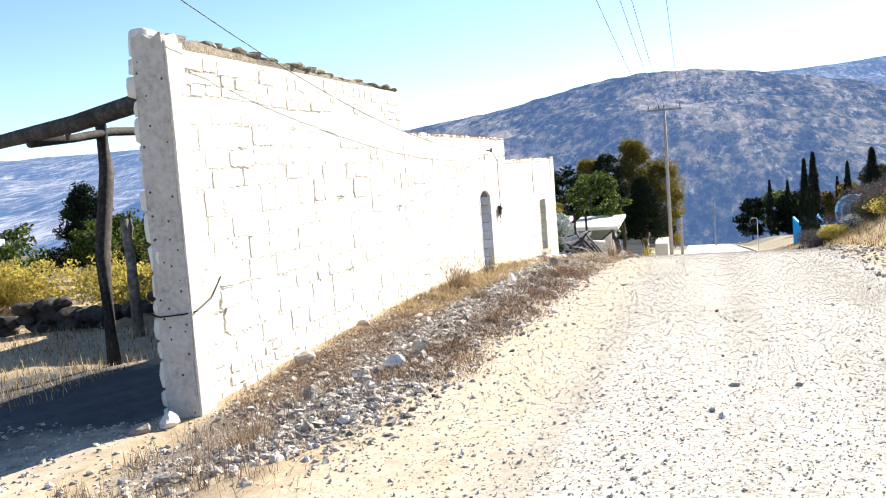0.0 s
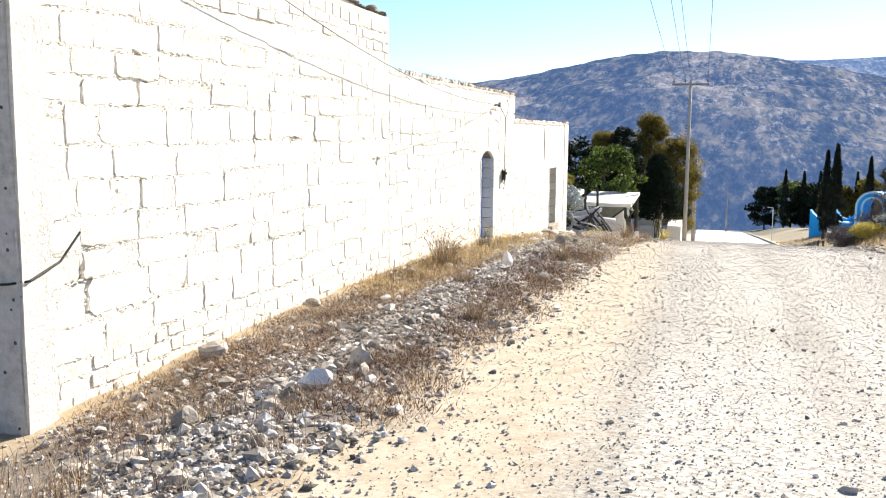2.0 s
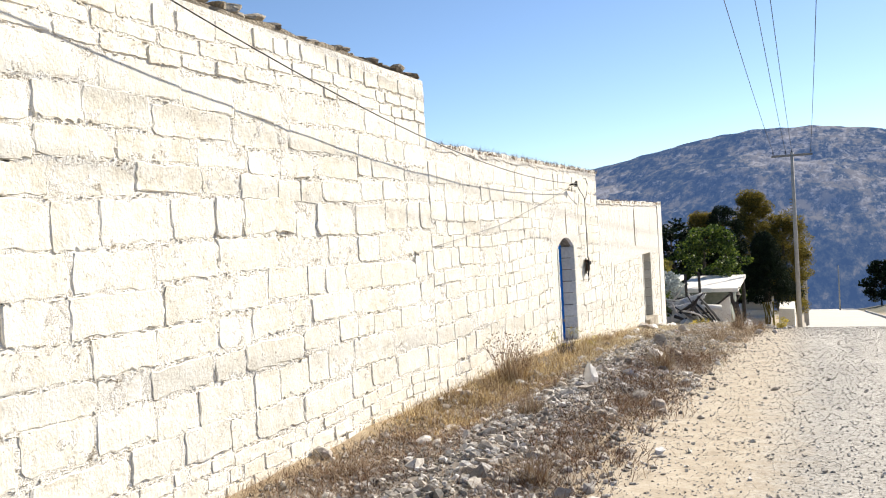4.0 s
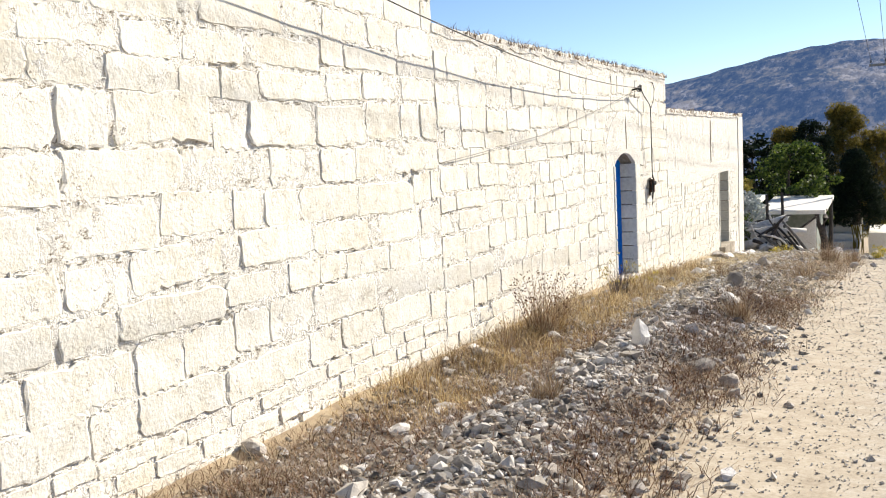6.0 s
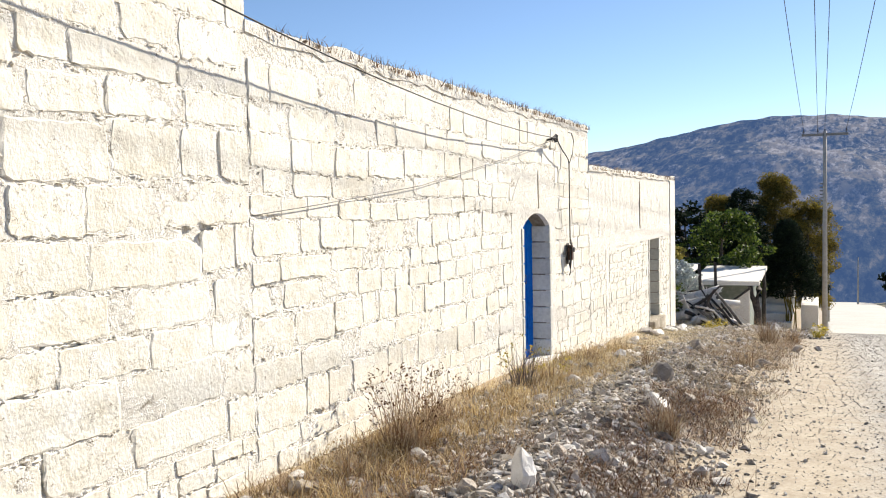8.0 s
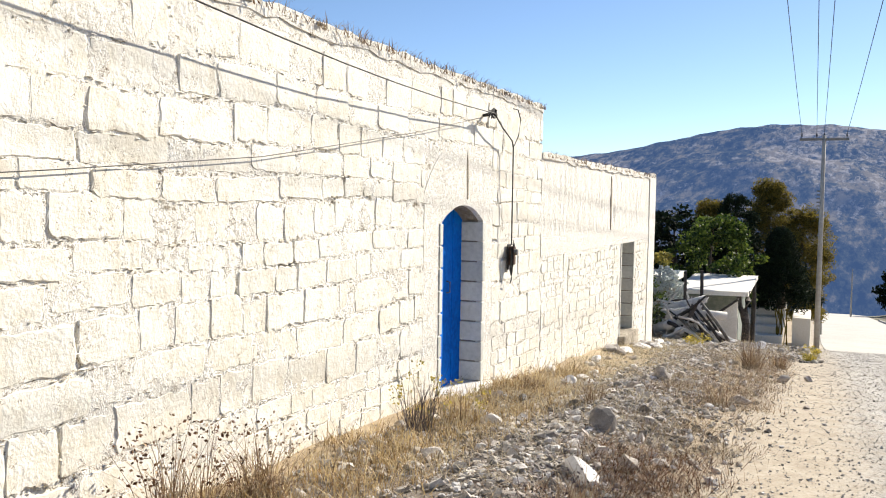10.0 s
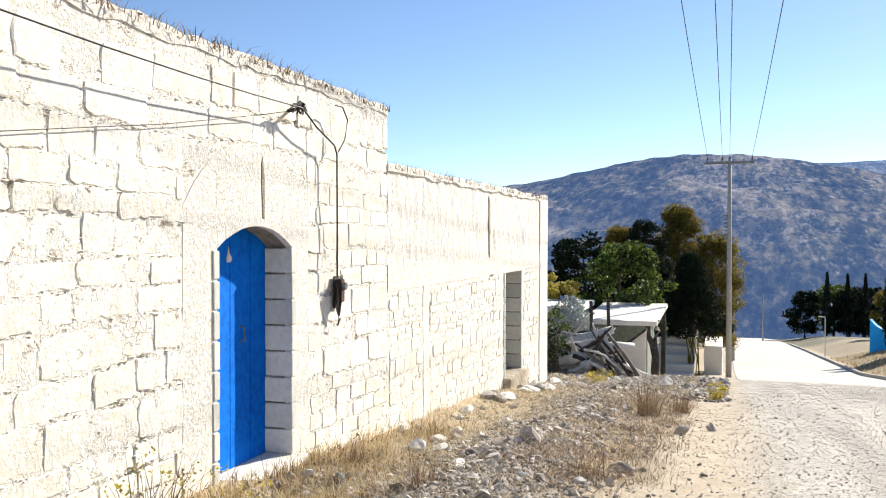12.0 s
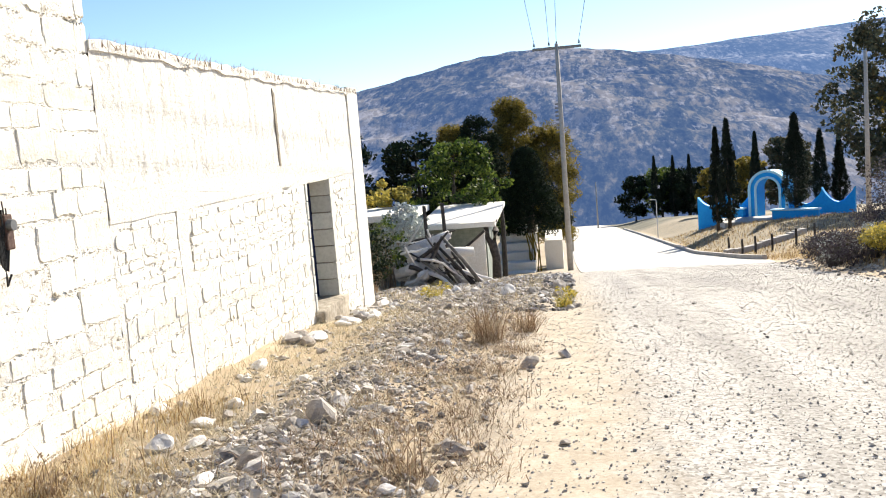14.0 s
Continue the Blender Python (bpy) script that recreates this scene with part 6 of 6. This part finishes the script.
for k in range(170):
    u = rng.random()
    px, py = -15.5 + 9.5 * u, 13.3 + 0.9 * u + rng.uniform(-0.12, 0.12)
    layer = rng.choice((0, 0, 1, 1, 2))
    s = rng.uniform(0.26, 0.42)
    ob = new("stone", rng.choice(SHADED_ROCKS))
    ob.parent = low
    ob.matrix_basis = pose(px, py, flat_z(px, py) + 0.08 + 0.2 * layer, 0, 0, rng.uniform(0, 360)) @ Matrix.Diagonal((s * 1.3, s, s * 0.8, 1))
for k in range(28):
    px, py = -9.3 - 10 * rng.random(), 15.0 + 4.5 * rng.random()
    shrub((px, py), rng.uniform(0.8, 1.25), rng.uniform(0.7, 1.0), M_YELLOW, "yellow-flowering bush behind the low wall", R2, 40, 1300, M_STEM, 0.075, group="flowering bushes in the yard")
tree((-19.3, 25.5), 3.2, 0.15, 1.55, M_DARK, "dark green pine in the field behind the yard", R2, "cone", 0.14, 110, 80, 0.13, limbs=16, spread_k=0.2, aspect=0.5)
tree((-18.0, 24.6), 1.9, 0.1, 1.1, M_GREEN, "bushy green tree below the pine", R2, "round", 0.1, 50, 60, 0.12)
tree((-24.5, 24.0), 2.8, 0.2, 1.5, M_YELLOW, "small round tree with yellowing leaves", R2, "round", 0.12, 50, 55, 0.15)
tree((-15.5, 27.0), 2.6, 0.2, 1.4, M_GREEN, "bushy green tree in the field", R2, "round", 0.1, 50, 55, 0.14)
tree((-22.0, 33.0), 3.0, 0.2, 1.8, M_GREEN, "bushy green tree in the field", R2, "round", 0.1, 50, 55, 0.16)
tree((-27.0, 38.0), 3.4, 0.2, 2.0, M_OLIVE, "bushy olive tree in the field", R2, "round", 0.1, 50, 55, 0.18)
tree((-32.0, 36.0), 3.4, 0.2, 2.0, M_GREEN, "bushy green tree in the field", R2, "round", 0.1, 50, 55, 0.18)
hut = thing("field_hut", (-21.5, 21.0, flat_z(-21.5, 21)), "small ochre hut with a pale flat roof", "hut", turn=35)
part("wall", roughen(box_bm(-1.7, 1.7, -1.5, 1.5, -0.4, 1.25), 0.02, 1.5, 3), M_OCHRE, hut)
part("roof", box_bm(-1.95, 1.95, -1.75, 1.75, 1.25, 1.4, 0.02), M_PLASTER, hut)
part("door", box_bm(0.2, 1.0, -1.53, -1.47, -0.2, 1.0, 0.01), M_WOOD, hut)


# ---- stones laid one by one ----
DOOR_HOLE = (D1_Y0 - 0.02, D1_Y1 + 0.02, -3, D1_APEX + 0.02)
D2_HOLE = (D2_Y0 - 0.03, D2_Y1 + 0.03, -4, D2_TOP)
mortar_skin(wall_1, 7.34, STEP_1, -1.6, TOP_1 - 0.02, 0.006, 2.0, M_POINTING, cover=0.42)
mortar_skin(wall_2, STEP_1, STEP_2, -2.2, TOP_2 - 0.02, 0.005, 5.0, M_POINTING, [DOOR_HOLE], cover=0.45)
mortar_skin(wall_3, STEP_2, END - 0.6, -2.8, 0.11, 0.007, 8.0, M_PLASTER, [D2_HOLE], cover=0.45)
mortar_skin(wall_3, STEP_2, END - 0.6, 0.30, TOP_3 - 0.02, 0.010, 11.0, M_STREAKED, streak=0.3, cover=0.5)
rng = random.Random(21)
lay_courses(wall_1, rng, 7.34, STEP_1, -1.0, -0.52, (0.14, 0.40), (0.09, 0.17), 0.009, 0.018, base=wall_foot)
lay_courses(wall_1, rng, 7.34, STEP_1, -0.52, 2.2, (0.30, 0.90), (0.18, 0.32), 0.0062, 0.018)
lay_courses(wall_1, rng, 7.34, STEP_1, 2.2, TOP_1 - 0.06, (0.2, 0.5), (0.10, 0.2), 0.010, 0.018)
lay_courses(wall_2, rng, STEP_1, STEP_2, -1.45, -0.72, (0.14, 0.42), (0.10, 0.18), 0.008, 0.018, holes=[(D1_Y0 - 0.40, D1_Y1 + 0.28, -2, D1_APEX + 0.55)], base=wall_foot)
lay_courses(wall_2, rng, STEP_1, STEP_2, -0.72, TOP_2 - 0.14, (0.24, 0.68), (0.15, 0.27), 0.0058, 0.016, holes=[(D1_Y0 - 0.40, D1_Y1 + 0.28, -2, D1_APEX + 0.55)])
lay_courses(wall_3, rng, STEP_2 + 0.05, END - 0.62, -1.95, 0.08, (0.12, 0.46), (0.07, 0.18), 0.0065, 0.024, meshes=RUBBLE_STONES,
            holes=[(D2_Y0 - 0.22, D2_Y1 + 0.2, -4, 0.2), (24.5, 24.78, -4, 0.2)], base=wall_foot)
# loose stones along the broken top of the tall wall
yy = 7.4
while yy < STEP_1:
    w = rng.uniform(0.10, 0.30)
    ob = new("cap_stone", rng.choice(CAPS))
    ob.parent = wall_1
    hh = rng.uniform(0.05, 0.12)
    ob.matrix_basis = pose(-4.87 + rng.uniform(-0.05, 0.06), yy + w / 2, TOP_1 + 0.10 * (STEP_1 - yy) / 7.4 + hh * 0.28, rng.uniform(-10, 10), rng.uniform(-10, 10), rng.uniform(-20, 20)) @ Matrix.Diagonal((0.3, w * 1.15, hh, 1))
    yy += w * rng.uniform(0.85, 1.2)
# rubble and mortar capping of the house
for parent, a, b, top, n in ((wall_2, STEP_1 + 0.1, STEP_2, TOP_2, 60), (wall_3, STEP_2 + 0.1, END, TOP_3, 36)):
    for k in range(n):
        yy = a + (b - a) * (k + rng.random()) / n
        w, hh = rng.uniform(0.08, 0.24), rng.uniform(0.03, 0.075)
        ob = new("cap_stone", rng.choice(CAPS))
        ob.parent = parent
        ob.matrix_basis = pose(-4.84 + rng.uniform(-0.05, 0.05), yy, top + hh * 0.2 - 0.02, rng.uniform(-8, 8), rng.uniform(-8, 8), rng.uniform(-20, 20)) @ Matrix.Diagonal((0.3, w, hh, 1))
part("capping", patch_bm(ragged(STEP_1, STEP_2, TOP_2 - 0.08, 0.16, 0.02) + ragged(STEP_1, STEP_2, TOP_2 + 0.01, 0.16, 0.02)[::-1], 0.010), M_POINTING, wall_2)
# dry tufts on the parapets
rt = np.random.default_rng(6)
ty = np.concatenate([rt.uniform(STEP_1 + 0.3, STEP_2, 1700), rt.uniform(STEP_2, END, 1000)])
tb = np.stack([rt.uniform(-4.86, -4.64, len(ty)), ty, np.where(ty < STEP_2, TOP_2, TOP_3) - 0.04], 1)
tagged(new("dry_grass", blade_mesh("dry_grass", rt, tb, rt.uniform(0.04, 0.13, len(ty)), rt.uniform(0.002, 0.005, len(ty)), rt.uniform(0.1, 1.4, len(ty)), M_STEM)), "dry brown moss and grass tufts on the wall top", "grass", kind="stuff")

# whitewashed spalls and mortar lumps packed into the joints
rc = np.random.default_rng(15)
for owner in (wall_1, wall_2, wall_3):
    spots = np.array(CHINKS[owner.name])
    n = len(spots)
    corners, sides = CHIP
    lump = corners[None] * rc.uniform(0.6, 1.3, (n, 6, 1)) * np.stack([rc.uniform(0.004, 0.012, n), rc.uniform(0.010, 0.032, n), rc.uniform(0.005, 0.013, n)], 1)[:, None]
    lump = lump * spots[:, None, 2:3] + rc.normal(0, 0.0015, (n, 6, 3))
    lump += np.stack([np.full(n, FACE + 0.001) + rc.uniform(-0.004, 0.004, n), spots[:, 0], spots[:, 1]], 1)[:, None]
    tris = (sides[None] + 6 * np.arange(n)[:, None, None]).reshape(-1, 3)
    chinking = part("chinking", big_mesh("chinking", lump.reshape(-1, 3), tris, M_RUBBLE), None, owner, "small whitewashed spalls packed in the joints")
    chinking["kind"] = "stuff"
